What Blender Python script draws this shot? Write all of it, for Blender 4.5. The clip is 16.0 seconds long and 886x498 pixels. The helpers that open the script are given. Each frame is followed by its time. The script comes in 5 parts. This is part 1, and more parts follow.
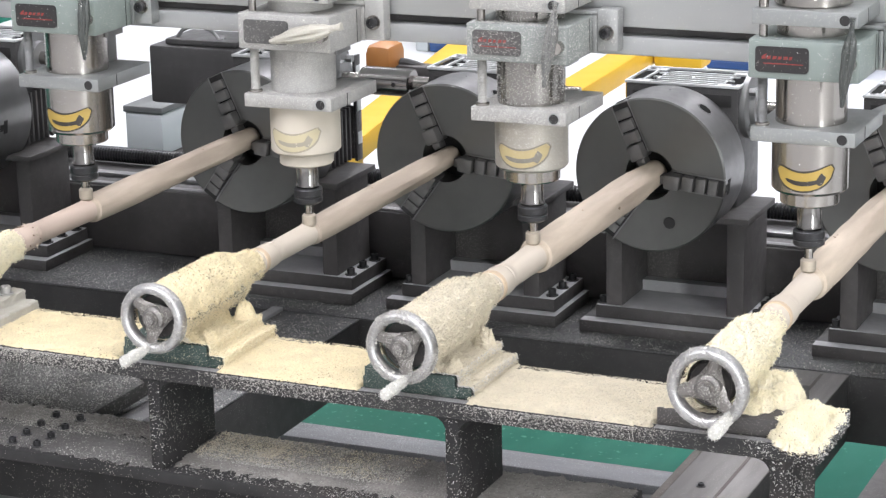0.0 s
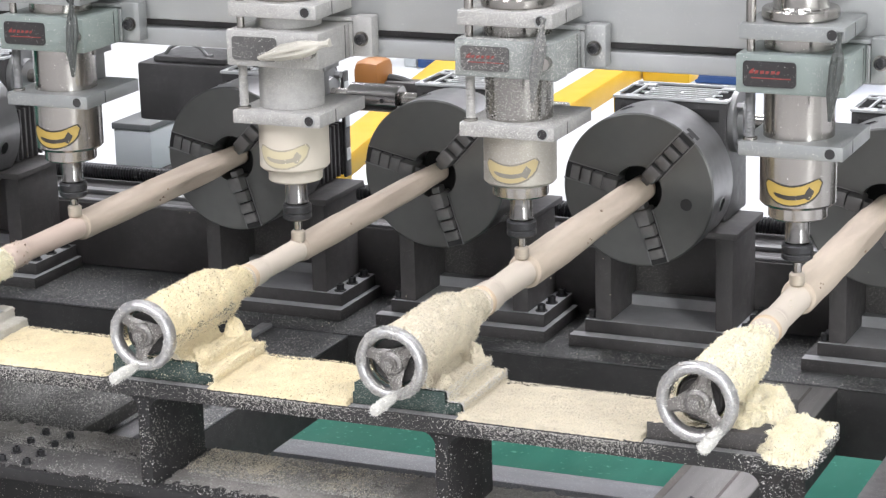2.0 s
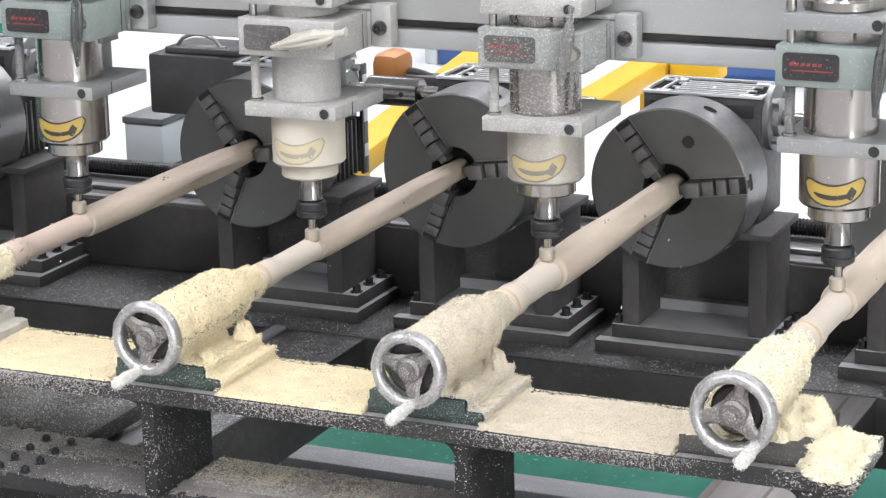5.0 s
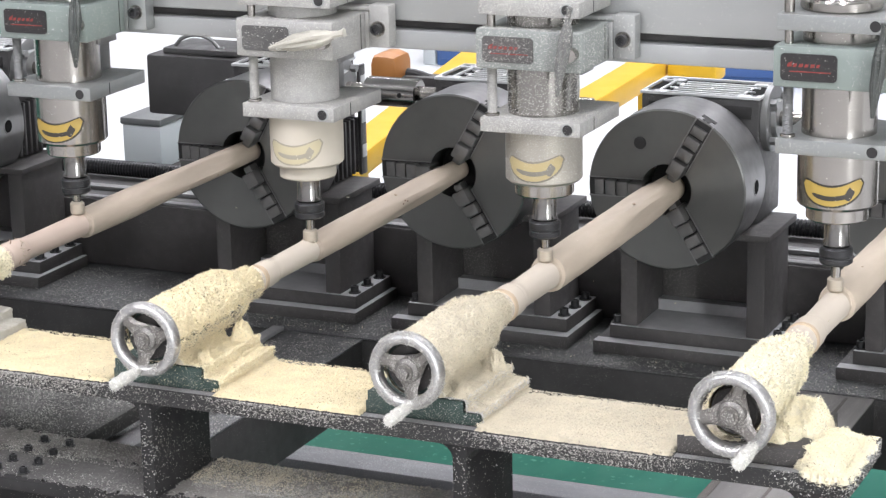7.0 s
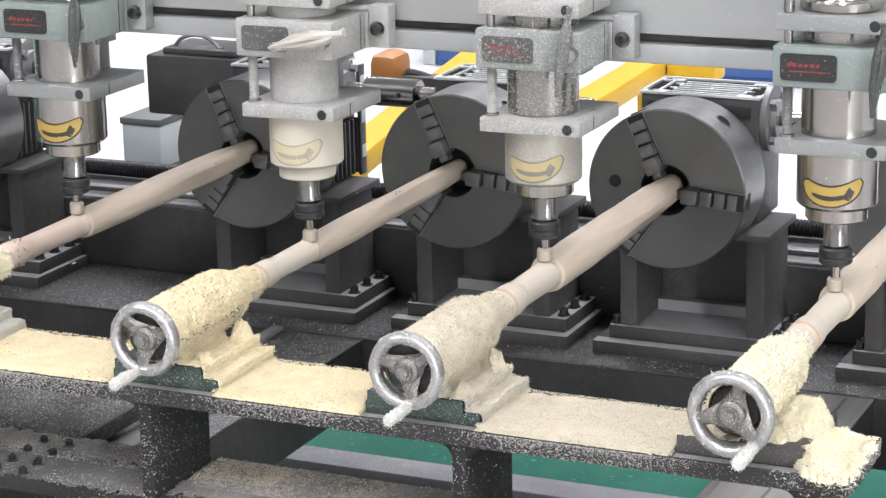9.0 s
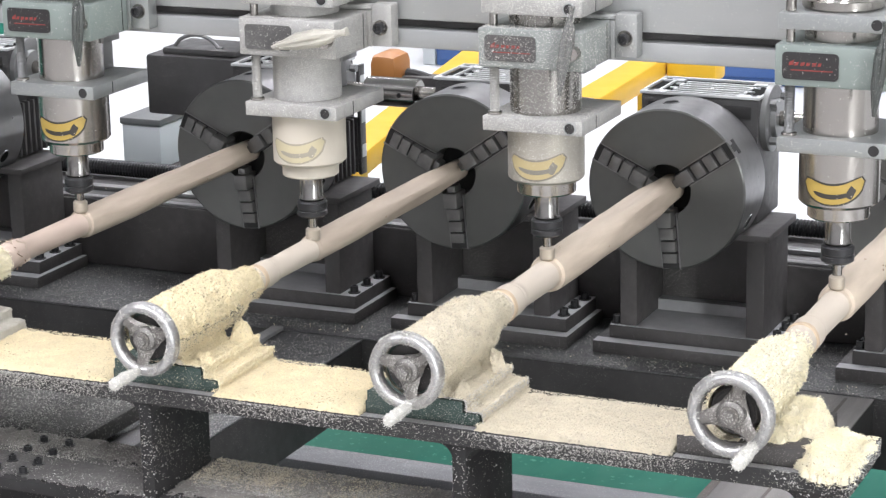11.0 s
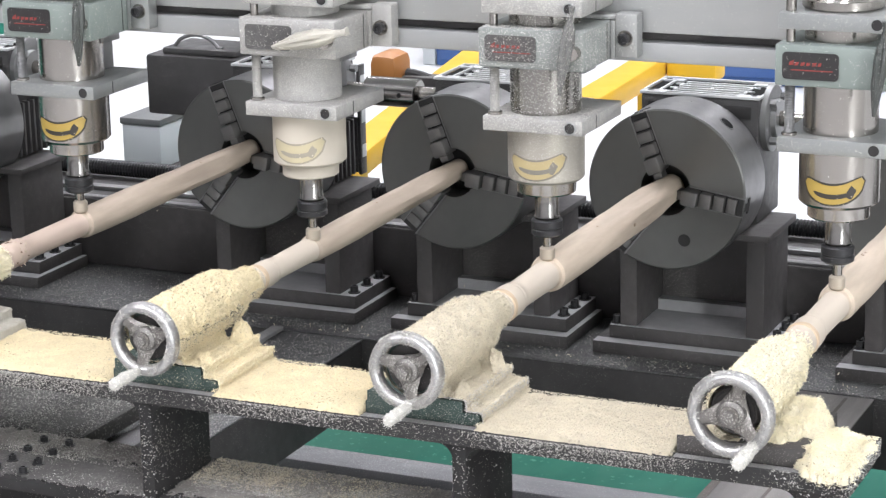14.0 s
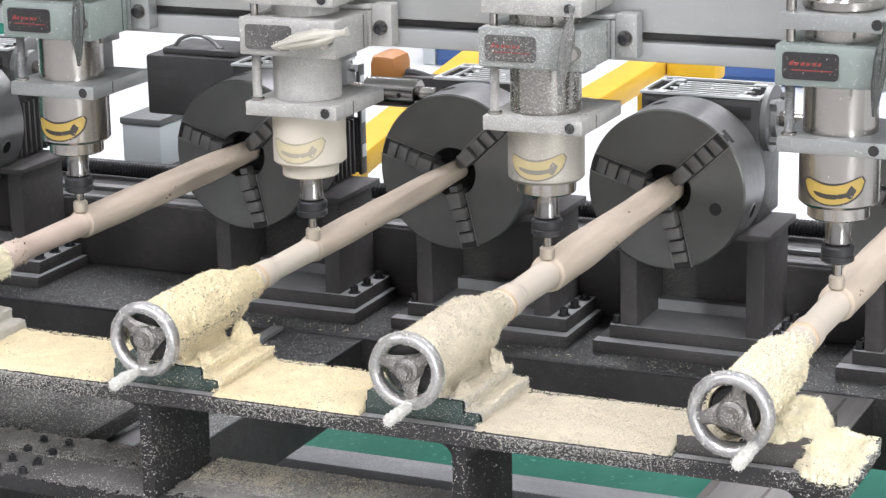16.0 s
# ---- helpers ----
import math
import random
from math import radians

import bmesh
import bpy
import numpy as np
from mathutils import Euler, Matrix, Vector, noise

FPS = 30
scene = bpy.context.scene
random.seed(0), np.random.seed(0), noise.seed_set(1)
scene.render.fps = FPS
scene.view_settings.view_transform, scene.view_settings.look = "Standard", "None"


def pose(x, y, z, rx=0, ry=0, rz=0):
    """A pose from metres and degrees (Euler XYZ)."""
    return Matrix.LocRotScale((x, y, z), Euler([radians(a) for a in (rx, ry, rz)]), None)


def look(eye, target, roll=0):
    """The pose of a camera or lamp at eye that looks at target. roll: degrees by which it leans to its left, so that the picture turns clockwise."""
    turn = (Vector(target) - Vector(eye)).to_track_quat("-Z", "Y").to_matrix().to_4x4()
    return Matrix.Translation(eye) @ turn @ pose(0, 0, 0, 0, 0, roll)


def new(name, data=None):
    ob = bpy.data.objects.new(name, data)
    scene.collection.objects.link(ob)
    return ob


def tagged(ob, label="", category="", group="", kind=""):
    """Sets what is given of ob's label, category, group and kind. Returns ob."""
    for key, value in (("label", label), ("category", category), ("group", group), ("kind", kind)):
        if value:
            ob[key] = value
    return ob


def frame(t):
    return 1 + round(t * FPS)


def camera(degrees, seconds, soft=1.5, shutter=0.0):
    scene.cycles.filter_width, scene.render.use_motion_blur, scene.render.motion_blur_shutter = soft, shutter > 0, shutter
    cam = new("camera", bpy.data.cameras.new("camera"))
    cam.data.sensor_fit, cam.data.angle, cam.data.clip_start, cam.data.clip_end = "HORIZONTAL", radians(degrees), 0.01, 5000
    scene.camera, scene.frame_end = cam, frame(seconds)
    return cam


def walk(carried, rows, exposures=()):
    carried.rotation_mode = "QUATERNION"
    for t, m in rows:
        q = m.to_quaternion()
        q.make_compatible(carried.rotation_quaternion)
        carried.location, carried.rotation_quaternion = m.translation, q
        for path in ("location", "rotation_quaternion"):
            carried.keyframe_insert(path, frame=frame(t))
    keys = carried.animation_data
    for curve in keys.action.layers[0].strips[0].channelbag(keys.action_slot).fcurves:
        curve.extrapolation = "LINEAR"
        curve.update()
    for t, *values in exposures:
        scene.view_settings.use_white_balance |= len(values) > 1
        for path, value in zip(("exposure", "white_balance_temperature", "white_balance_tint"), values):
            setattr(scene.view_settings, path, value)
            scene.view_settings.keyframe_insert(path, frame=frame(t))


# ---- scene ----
HZ = 0.80  # height of the turning axes over the hall floor
L = 0.933  # front faces of the chucks, from the handwheels' line
YS = 0.447  # spindle axes at the end of the cut
STATIONS = (-0.376, 0.0, 0.354, 0.747)
EYE = Vector((1.4604, -2.3231, 0.8479 + HZ))
AHEAD = Vector((-0.39914, 0.87834, -0.26305))


def shot(yaw, pitch, roll, slide):
    """The camera, slid along its main line of sight."""
    eye = EYE + slide * AHEAD
    y, p = radians(yaw), radians(pitch)
    return look(eye, eye + Vector((-math.sin(y) * math.cos(p), math.cos(y) * math.cos(p), math.sin(p))), roll)


cam = camera(21.59, 16.0, soft=1.35)
walk(cam, [
    (0.0, shot(24.272, -15.665, -1.32, -0.155)),
    (0.5, shot(24.272, -15.564, -1.33, -0.156)),
    (1.0, shot(24.268, -15.465, -1.40, -0.157)),
    (1.5, shot(24.174, -15.372, -1.45, -0.157)),
    (2.0, shot(23.983, -15.286, -1.50, -0.158)),
    (2.2, shot(23.915, -15.265, -1.46, -0.130)),
    (2.5, shot(23.901, -15.252, -1.31, -0.021)),
    (2.7, shot(23.940, -15.258, -1.26, -0.003)),
    (3.0, shot(24.031, -15.267, -1.24, 0.0)),
    (3.5, shot(24.290, -15.301, -1.23, 0.001)),
    (4.0, shot(24.487, -15.298, -1.28, 0.0)),
    (4.6, shot(24.500, -15.280, -1.25, 0.0)),
    (6.5, shot(24.474, -15.252, -1.238, 0.0)),
    (7.0, shot(24.448, -15.250, -1.238, 0.0)),
    (7.5, shot(24.438, -15.250, -1.238, 0.0)),
    (8.5, shot(24.438, -15.250, -1.238, 0.0)),
    (16.0, shot(24.438, -15.250, -1.238, 0.0)),
])
scene.view_settings.exposure = 0.0

# ---- world and lamps ----
world = bpy.data.worlds.new("world")
world.use_nodes = True
scene.world = world
world.node_tree.nodes["Background"].inputs[0].default_value = (0.9, 0.95, 1.0, 1)
world.node_tree.nodes["Background"].inputs[1].default_value = 0.3
LAMP_POWER = 250.0
STREAK_POWER = 1500.0


# ---- materials ----
def surface(name, base, rough=0.5, metal=0.0, vary=0.25, grain=60.0, bump=0.15, flecks=0.0, fleck_size=420.0,
            fleck_colour=(0.72, 0.64, 0.48), stains=0.0, stain_colour=(0.1, 0.08, 0.05), depth=0.002, stretch=(1, 1, 1), island=None):
    """A worn surface: two scales of colour change, fine relief, loose flecks of dust and broad stains."""
    m = bpy.data.materials.new(name)
    m.use_nodes = True
    t = m.node_tree
    n, k = t.nodes, t.links.new
    b = n["Principled BSDF"]
    b.inputs["Metallic"].default_value = metal
    co = n.new("ShaderNodeTexCoord")
    mp = n.new("ShaderNodeMapping")
    mp.inputs["Scale"].default_value = stretch
    k(co.outputs["Object"], mp.inputs[0])

    def cloud(scale, detail=4.0):
        x = n.new("ShaderNodeTexNoise")
        x.inputs["Scale"].default_value, x.inputs["Detail"].default_value = scale, detail
        k(mp.outputs[0], x.inputs["Vector"])
        return x.outputs["Fac"]

    def ramp(fac, lo, hi):
        x = n.new("ShaderNodeMapRange")
        x.inputs[1].default_value, x.inputs[2].default_value = lo, hi
        k(fac, x.inputs[0])
        return x.outputs[0]

    def mix(fac, a, c):
        x = n.new("ShaderNodeMix")
        x.data_type = "RGBA"
        for s, v in ((0, fac), (6, a), (7, c)):
            if isinstance(v, tuple):
                x.inputs[s].default_value = (*v, 1)
            elif isinstance(v, float):
                x.inputs[s].default_value = v
            else:
                k(v, x.inputs[s])
        return x.outputs[2]

    lo = tuple(c * (1 - vary) for c in base)
    hi = tuple(min(1.0, c * (1 + vary)) for c in base)
    fine, broad = cloud(grain), cloud(grain / 9)
    colour = mix(ramp(broad, 0.3, 0.7), lo, hi)
    colour = mix(ramp(fine, 0.35, 0.65), colour, mix(0.5, colour, tuple(c * (1 - 0.6 * vary) for c in base)))
    if island:
        geo = n.new("ShaderNodeNewGeometry")
        colour = mix(geo.outputs["Random Per Island"], colour, island)
    if stains:
        colour = mix(ramp(cloud(grain / 14, 6), 0.62 - 0.2 * stains, 0.75), colour, stain_colour)
    if flecks:
        v = n.new("ShaderNodeTexNoise")
        v.inputs["Scale"].default_value, v.inputs["Detail"].default_value = fleck_size, 2.0
        k(co.outputs["Object"], v.inputs["Vector"])
        patch = ramp(cloud(9.0, 5), 0.3, 0.75)
        add = n.new("ShaderNodeMath")
        add.operation = "MULTIPLY_ADD"
        add.inputs[1].default_value = 0.16
        k(patch, add.inputs[0])
        k(v.outputs["Fac"], add.inputs[2])
        colour = mix(ramp(add.outputs[0], 0.76 - 0.14 * flecks, 0.82 - 0.12 * flecks), colour, fleck_colour)
    k(colour, b.inputs["Base Color"])
    r = n.new("ShaderNodeMapRange")
    r.inputs[3].default_value, r.inputs[4].default_value = max(0.03, rough - 0.1), min(1.0, rough + 0.12)
    k(fine, r.inputs[0])
    k(r.outputs[0], b.inputs["Roughness"])
    if bump:
        bp = n.new("ShaderNodeBump")
        bp.inputs["Strength"].default_value, bp.inputs["Distance"].default_value = bump, depth
        k(fine, bp.inputs["Height"])
        k(bp.outputs[0], b.inputs["Normal"])
    return m


# The blacks are lightened: the haze over dark parts is put into their colour.
BLACK = surface("black_enamel", (0.066, 0.061, 0.060), 0.55, 0, 0.35, 60, 0.2, flecks=0.08, fleck_size=800, fleck_colour=(0.3, 0.29, 0.27), stains=0.3, stain_colour=(0.095, 0.09, 0.086))
BLACK_DUSTY = surface("dusty_black_steel", (0.058, 0.054, 0.053), 0.6, 0, 0.4, 70, 0.3, flecks=0.2, fleck_size=760, fleck_colour=(0.22, 0.215, 0.205), stains=0.3, stain_colour=(0.085, 0.08, 0.077))
BED_TOP = surface("dust_strewn_bed", (0.05, 0.05, 0.051), 0.6, 0, 0.4, 120, 0.3, flecks=0.85, fleck_size=640, fleck_colour=(0.19, 0.19, 0.185))
RAIL = surface("dusty_rail_steel", (0.026, 0.025, 0.025), 0.7, 0, 0.35, 90, 0.3, flecks=0.4, fleck_size=700, fleck_colour=(0.42, 0.40, 0.36))
GREEN_CAST = surface("dark_green_cast_iron", (0.020, 0.042, 0.036), 0.5, 0, 0.3, 90, 0.3, flecks=0.45, fleck_size=800, fleck_colour=(0.42, 0.41, 0.36), stains=0.3, stain_colour=(0.05, 0.058, 0.052))
CHUCK = surface("grey_machined_chuck", (0.165, 0.166, 0.158), 0.38, 0.85, 0.14, 30, 0.05, stains=0.2, stain_colour=(0.14, 0.135, 0.125))
CHUCK_SIDE = surface("turned_chuck_rim", (0.24, 0.238, 0.238), 0.32, 0.9, 0.14, 60, 0.05)
for m in (CHUCK, CHUCK_SIDE):  # turning marks run round the axis
    tan = m.node_tree.nodes.new("ShaderNodeTangent")
    tan.direction_type, tan.axis = "RADIAL", "Y"
    bs = m.node_tree.nodes["Principled BSDF"]
    bs.inputs["Anisotropic"].default_value, bs.inputs["Anisotropic Rotation"].default_value = (0.8 if m is CHUCK else 0.35), 0.25
    m.node_tree.links.new(tan.outputs[0], bs.inputs["Tangent"])
JAW = surface("hardened_jaw_steel", (0.19, 0.185, 0.18), 0.42, 0.8, 0.25, 80, 0.1)
# Near-black for holes, slots and seams: their shade is put into the colour.
GAP_SHADE = surface("painted_gap_shade", (0.02, 0.019, 0.019), 0.6, 0, 0.2, 60, 0.0)
STEEL = surface("turned_steel", (0.39, 0.37, 0.345), 0.2, 1.0, 0.14, 40, 0.06, stains=0.3, stain_colour=(0.36, 0.31, 0.25), stretch=(1, 1, 0.25))
STEEL_DUSTY = surface("dusty_turned_steel", (0.42, 0.395, 0.345), 0.42, 0.5, 0.2, 40, 0.2, flecks=0.8, fleck_size=700, fleck_colour=(0.53, 0.495, 0.425))
CREAM_COAT = surface("dust_caked_spindle", (0.52, 0.475, 0.40), 0.75, 0, 0.12, 50, 0.3, stains=0.3, stain_colour=(0.47, 0.42, 0.34))
ALU = surface("machined_aluminium", (0.355, 0.368, 0.36), 0.35, 0.7, 0.16, 40, 0.08, flecks=0.25, fleck_size=800, fleck_colour=(0.56, 0.555, 0.53), stains=0.3, stain_colour=(0.33, 0.335, 0.325))
ALU_DUSTY = surface("dust_covered_aluminium", (0.34, 0.335, 0.32), 0.6, 0.2, 0.2, 90, 0.5, flecks=0.9, fleck_size=900, fleck_colour=(0.5, 0.485, 0.445))
ALU_STREAKED = surface("streaked_dusty_aluminium", (0.40, 0.405, 0.395), 0.45, 0.5, 0.3, 70, 0.2, flecks=0.7, fleck_size=380, fleck_colour=(0.56, 0.55, 0.53), stains=0.6, stain_colour=(0.24, 0.24, 0.23), stretch=(1, 1, 0.3))
PAINT_GREY = surface("grey_green_paint", (0.215, 0.25, 0.232), 0.42, 0, 0.14, 40, 0.06, flecks=0.22, fleck_size=800, fleck_colour=(0.48, 0.47, 0.42), stains=0.3, stain_colour=(0.27, 0.285, 0.262))
PAINT_DUSTY = surface("dusty_grey_green_paint", (0.235, 0.25, 0.238), 0.6, 0, 0.2, 60, 0.15, flecks=0.55, fleck_size=520, fleck_colour=(0.40, 0.395, 0.37), stains=0.5, stain_colour=(0.30, 0.295, 0.28))
BEAM_GREY = surface("grey_beam_paint", (0.39, 0.398, 0.392), 0.36, 0.55, 0.16, 14, 0.05, flecks=0.12, fleck_size=900, fleck_colour=(0.5, 0.5, 0.48), stains=0.5, stain_colour=(0.285, 0.29, 0.29), stretch=(0.3, 1, 1))
BLACK_PLATE = surface("black_name_plate", (0.02, 0.019, 0.019), 0.35, 0, 0.3, 60, 0.05, flecks=0.25, fleck_size=600, fleck_colour=(0.4, 0.38, 0.35))
PLATE_DUSTY = surface("dust_covered_name_plate", (0.07, 0.068, 0.066), 0.6, 0, 0.3, 60, 0.1, flecks=0.75, fleck_size=900, fleck_colour=(0.32, 0.31, 0.29))
RED_PRINT = surface("red_print", (0.24, 0.035, 0.03), 0.6, 0, 0.3, 120, 0.0, flecks=0.9, fleck_size=500, fleck_colour=(0.05, 0.045, 0.04))
YELLOW_STICKER = surface("yellow_sticker", (0.41, 0.285, 0.065), 0.45, 0, 0.2, 60, 0.03, flecks=0.2, stains=0.4, stain_colour=(0.34, 0.25, 0.10))
YELLOW_FADED = surface("dusty_yellow_sticker", (0.42, 0.34, 0.175), 0.7, 0, 0.15, 60, 0.1, flecks=0.6, fleck_size=700, fleck_colour=(0.52, 0.47, 0.37))
CREAM_STICKER = surface("dust_caked_sticker", (0.50, 0.44, 0.29), 0.8, 0, 0.1, 60, 0.1)
STICKER_EDGE = surface("black_sticker_print", (0.035, 0.03, 0.025), 0.5, 0, 0.2, 60, 0.0, flecks=0.4)
STICKER_EDGE_PALE = surface("dusty_sticker_print", (0.34, 0.31, 0.25), 0.8, 0, 0.2, 60, 0.0, flecks=0.6)
STICKER_EDGE_MID = surface("greyed_sticker_print", (0.21, 0.195, 0.165), 0.8, 0, 0.3, 90, 0.0, flecks=0.8, fleck_size=600, fleck_colour=(0.36, 0.34, 0.29))
SHELF_TOP = surface("mottled_dusty_shelf", (0.036, 0.035, 0.032), 0.75, 0, 0.5, 45, 0.4, flecks=0.95, fleck_size=300, fleck_colour=(0.125, 0.122, 0.112), stains=0.5, stain_colour=(0.022, 0.021, 0.02))
NUT = surface("blackened_nut", (0.04, 0.04, 0.042), 0.4, 0.5, 0.2, 80, 0.05, flecks=0.12, fleck_size=900, fleck_colour=(0.4, 0.39, 0.36))
SHAFT = surface("dark_polished_steel", (0.26, 0.25, 0.24), 0.16, 1.0, 0.15, 40, 0.04, stains=0.3, stain_colour=(0.14, 0.13, 0.12))
CUTTER = surface("dusty_cutter", (0.44, 0.385, 0.31), 0.5, 0.4, 0.15, 90, 0.1)
WOOD = surface("pale_turned_wood", (0.565, 0.498, 0.415), 0.75, 0, 0.2, 60, 0.3, stains=0.35, stain_colour=(0.50, 0.41, 0.31), stretch=(1, 0.12, 1))
WOOD_PINK = surface("pinkish_turned_wood", (0.52, 0.415, 0.345), 0.75, 0, 0.2, 60, 0.3, stains=0.35, stain_colour=(0.45, 0.34, 0.27), stretch=(1, 0.12, 1))
WOOD_COLLAR = surface("tan_wood_collar", (0.50, 0.39, 0.275), 0.8, 0, 0.2, 90, 0.3)
WOOD_RAW = surface("uncut_wood", (0.50, 0.42, 0.33), 0.8, 0, 0.3, 90, 0.5, stains=0.75, stain_colour=(0.34, 0.265, 0.21), stretch=(1, 0.16, 1))
WOOD_BROWN = surface("brown_uncut_wood", (0.44, 0.365, 0.29), 0.8, 0, 0.25, 90, 0.5, stains=0.7, stain_colour=(0.33, 0.26, 0.20), stretch=(1, 0.16, 1))
KNOT_FAINT = surface("faint_wood_knot", (0.34, 0.26, 0.19), 0.8, 0, 0.3, 90, 0.2)
KNOT = surface("wood_knot", (0.16, 0.1, 0.07), 0.8, 0, 0.3, 90, 0.2)
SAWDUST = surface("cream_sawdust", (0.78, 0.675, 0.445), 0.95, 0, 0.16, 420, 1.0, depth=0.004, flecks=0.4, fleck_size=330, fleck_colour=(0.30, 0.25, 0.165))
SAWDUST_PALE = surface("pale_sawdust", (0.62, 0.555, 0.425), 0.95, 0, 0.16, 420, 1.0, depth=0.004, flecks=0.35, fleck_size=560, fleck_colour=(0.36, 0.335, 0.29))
CHIPS = surface("loose_wood_chips", (0.81, 0.71, 0.485), 0.9, 0, 0.12, 200, 0.1, island=(0.67, 0.57, 0.375))
PALE_CHIPS = surface("pale_dust_chips", (0.56, 0.54, 0.50), 0.9, 0, 0.2, 200, 0.2, island=(0.26, 0.25, 0.23))
GREY_CHIPS = surface("grey_dust_chips", (0.46, 0.45, 0.42), 0.9, 0, 0.25, 200, 0.2, island=(0.10, 0.10, 0.093))
# Grey dust, brightened so that its colour also carries sheen from above.
DUST_SHEEN = surface("grey_dust_and_sheen", (0.47, 0.47, 0.48), 0.5, 0, 0.3, 60, 0.2, flecks=0.3, fleck_size=800, fleck_colour=(0.42, 0.42, 0.41), stains=0.4, stain_colour=(0.2, 0.2, 0.2))
WHEEL = surface("dusty_chrome_wheel", (0.46, 0.455, 0.45), 0.37, 0.92, 0.3, 50, 0.4, flecks=0.75, fleck_size=300, fleck_colour=(0.56, 0.55, 0.53), stains=0.4, stain_colour=(0.2, 0.195, 0.19))
SPOKE = surface("dusty_dark_spokes", (0.24, 0.225, 0.21), 0.4, 0.75, 0.35, 60, 0.5, flecks=0.8, fleck_size=420, fleck_colour=(0.42, 0.40, 0.37), stains=0.5, stain_colour=(0.11, 0.1, 0.09))
SPECK = surface("white_dust_specks", (0.66, 0.645, 0.61), 0.9, 0, 0.1, 200, 0.0, island=(0.42, 0.41, 0.385))
# Darker than BLACK; for the table's body and the cross girders.
DARKER_BLACK = surface("darker_black_faces", (0.023, 0.0215, 0.021), 0.7, 0, 0.35, 50, 0.2, flecks=0.05, fleck_size=700, fleck_colour=(0.2, 0.19, 0.18), stains=0.25, stain_colour=(0.03, 0.028, 0.027))
LEDGE_DARK = surface("thin_ledge_dust", (0.095, 0.091, 0.087), 0.9, 0, 0.4, 90, 0.6, flecks=0.85, fleck_size=380, fleck_colour=(0.19, 0.183, 0.17), stains=0.6, stain_colour=(0.05, 0.047, 0.045))
LEDGE_DUST = surface("beige_ledge_dust", (0.215, 0.202, 0.185), 0.9, 0, 0.4, 130, 0.8, flecks=0.85, fleck_size=420, fleck_colour=(0.27, 0.255, 0.235), stains=0.7, stain_colour=(0.06, 0.056, 0.053))
SEAM_BROWN = surface("brown_worn_edge", (0.08, 0.068, 0.06), 0.7, 0, 0.3, 60, 0.2, flecks=0.3, fleck_size=600, fleck_colour=(0.2, 0.19, 0.175))
CHANNEL_DUST = surface("dusty_channel_steel", (0.15, 0.15, 0.158), 0.65, 0.1, 0.3, 45, 0.4, flecks=0.7, fleck_size=420, fleck_colour=(0.29, 0.29, 0.295), stains=0.4, stain_colour=(0.09, 0.09, 0.095), stretch=(0.25, 1, 1))
SAWDUST_LIGHT = surface("light_cream_sawdust", (0.80, 0.735, 0.56), 0.95, 0, 0.16, 420, 1.0, depth=0.004, flecks=0.2, fleck_size=380, fleck_colour=(0.34, 0.29, 0.20))
CHIPS_LIGHT = surface("light_wood_chips", (0.88, 0.815, 0.61), 0.9, 0, 0.08, 200, 0.1, island=(0.80, 0.725, 0.52))
CHIPS_GREY = surface("greyish_wood_chips", (0.68, 0.615, 0.475), 0.9, 0, 0.12, 200, 0.1, island=(0.57, 0.515, 0.40))
HUB = surface("dusty_dark_hub", (0.17, 0.16, 0.15), 0.5, 0.5, 0.3, 70, 0.4, flecks=0.9, fleck_size=520, fleck_colour=(0.36, 0.35, 0.32), stains=0.4, stain_colour=(0.09, 0.08, 0.072))
DARK_BASE = surface("dark_dusty_cast_iron", (0.05, 0.046, 0.044), 0.6, 0, 0.3, 80, 0.3, flecks=0.2, fleck_size=760, fleck_colour=(0.3, 0.285, 0.26), stains=0.3, stain_colour=(0.085, 0.08, 0.075))
GRIP = surface("dusty_grip", (0.5, 0.49, 0.45), 0.7, 0.1, 0.15, 90, 0.3, flecks=0.7, fleck_colour=(0.8, 0.78, 0.7))
GEAR_BLACK = surface("black_cast_gearbox", (0.058, 0.056, 0.056), 0.45, 0, 0.3, 80, 0.25, flecks=0.1, fleck_size=900, fleck_colour=(0.4, 0.39, 0.36), stains=0.25, stain_colour=(0.09, 0.088, 0.085))
# Matt black for flat pieces that carry the shade of deep recesses.
RECESS_SHADE = surface("painted_recess_shade", (0.014, 0.014, 0.014), 0.97, 0, 0.3, 80, 0.2)
RECESS_SHADE.node_tree.nodes["Principled BSDF"].inputs["Specular IOR Level"].default_value = 0.08
GEAR_ALU = surface("bright_rib_edges", (0.62, 0.63, 0.63), 0.45, 0.4, 0.1, 60, 0.1)
GEAR_GREY = surface("grey_cast_flange", (0.25, 0.25, 0.25), 0.4, 0.6, 0.15, 60, 0.15)
GREEN_FLOOR = surface("green_floor_paint", (0.008, 0.105, 0.072), 0.6, 0, 0.2, 18, 0.05, flecks=0.25, fleck_size=70, fleck_colour=(0.06, 0.19, 0.14), stains=0.6, stain_colour=(0.055, 0.165, 0.125), stretch=(1, 0.4, 1))
GREEN_FLOOR.node_tree.nodes["Principled BSDF"].inputs["Specular IOR Level"].default_value = 0.15
PALE_FLOOR = surface("pale_floor_paint", (0.60, 0.608, 0.612), 0.35, 0, 0.08, 4, 0.02, stains=0.3, stain_colour=(0.58, 0.585, 0.59))
CONCRETE = surface("dusty_grey_steel", (0.19, 0.186, 0.19), 0.7, 0, 0.25, 40, 0.3, flecks=0.7, fleck_size=600, fleck_colour=(0.36, 0.355, 0.34), stains=0.3, stain_colour=(0.11, 0.105, 0.10))
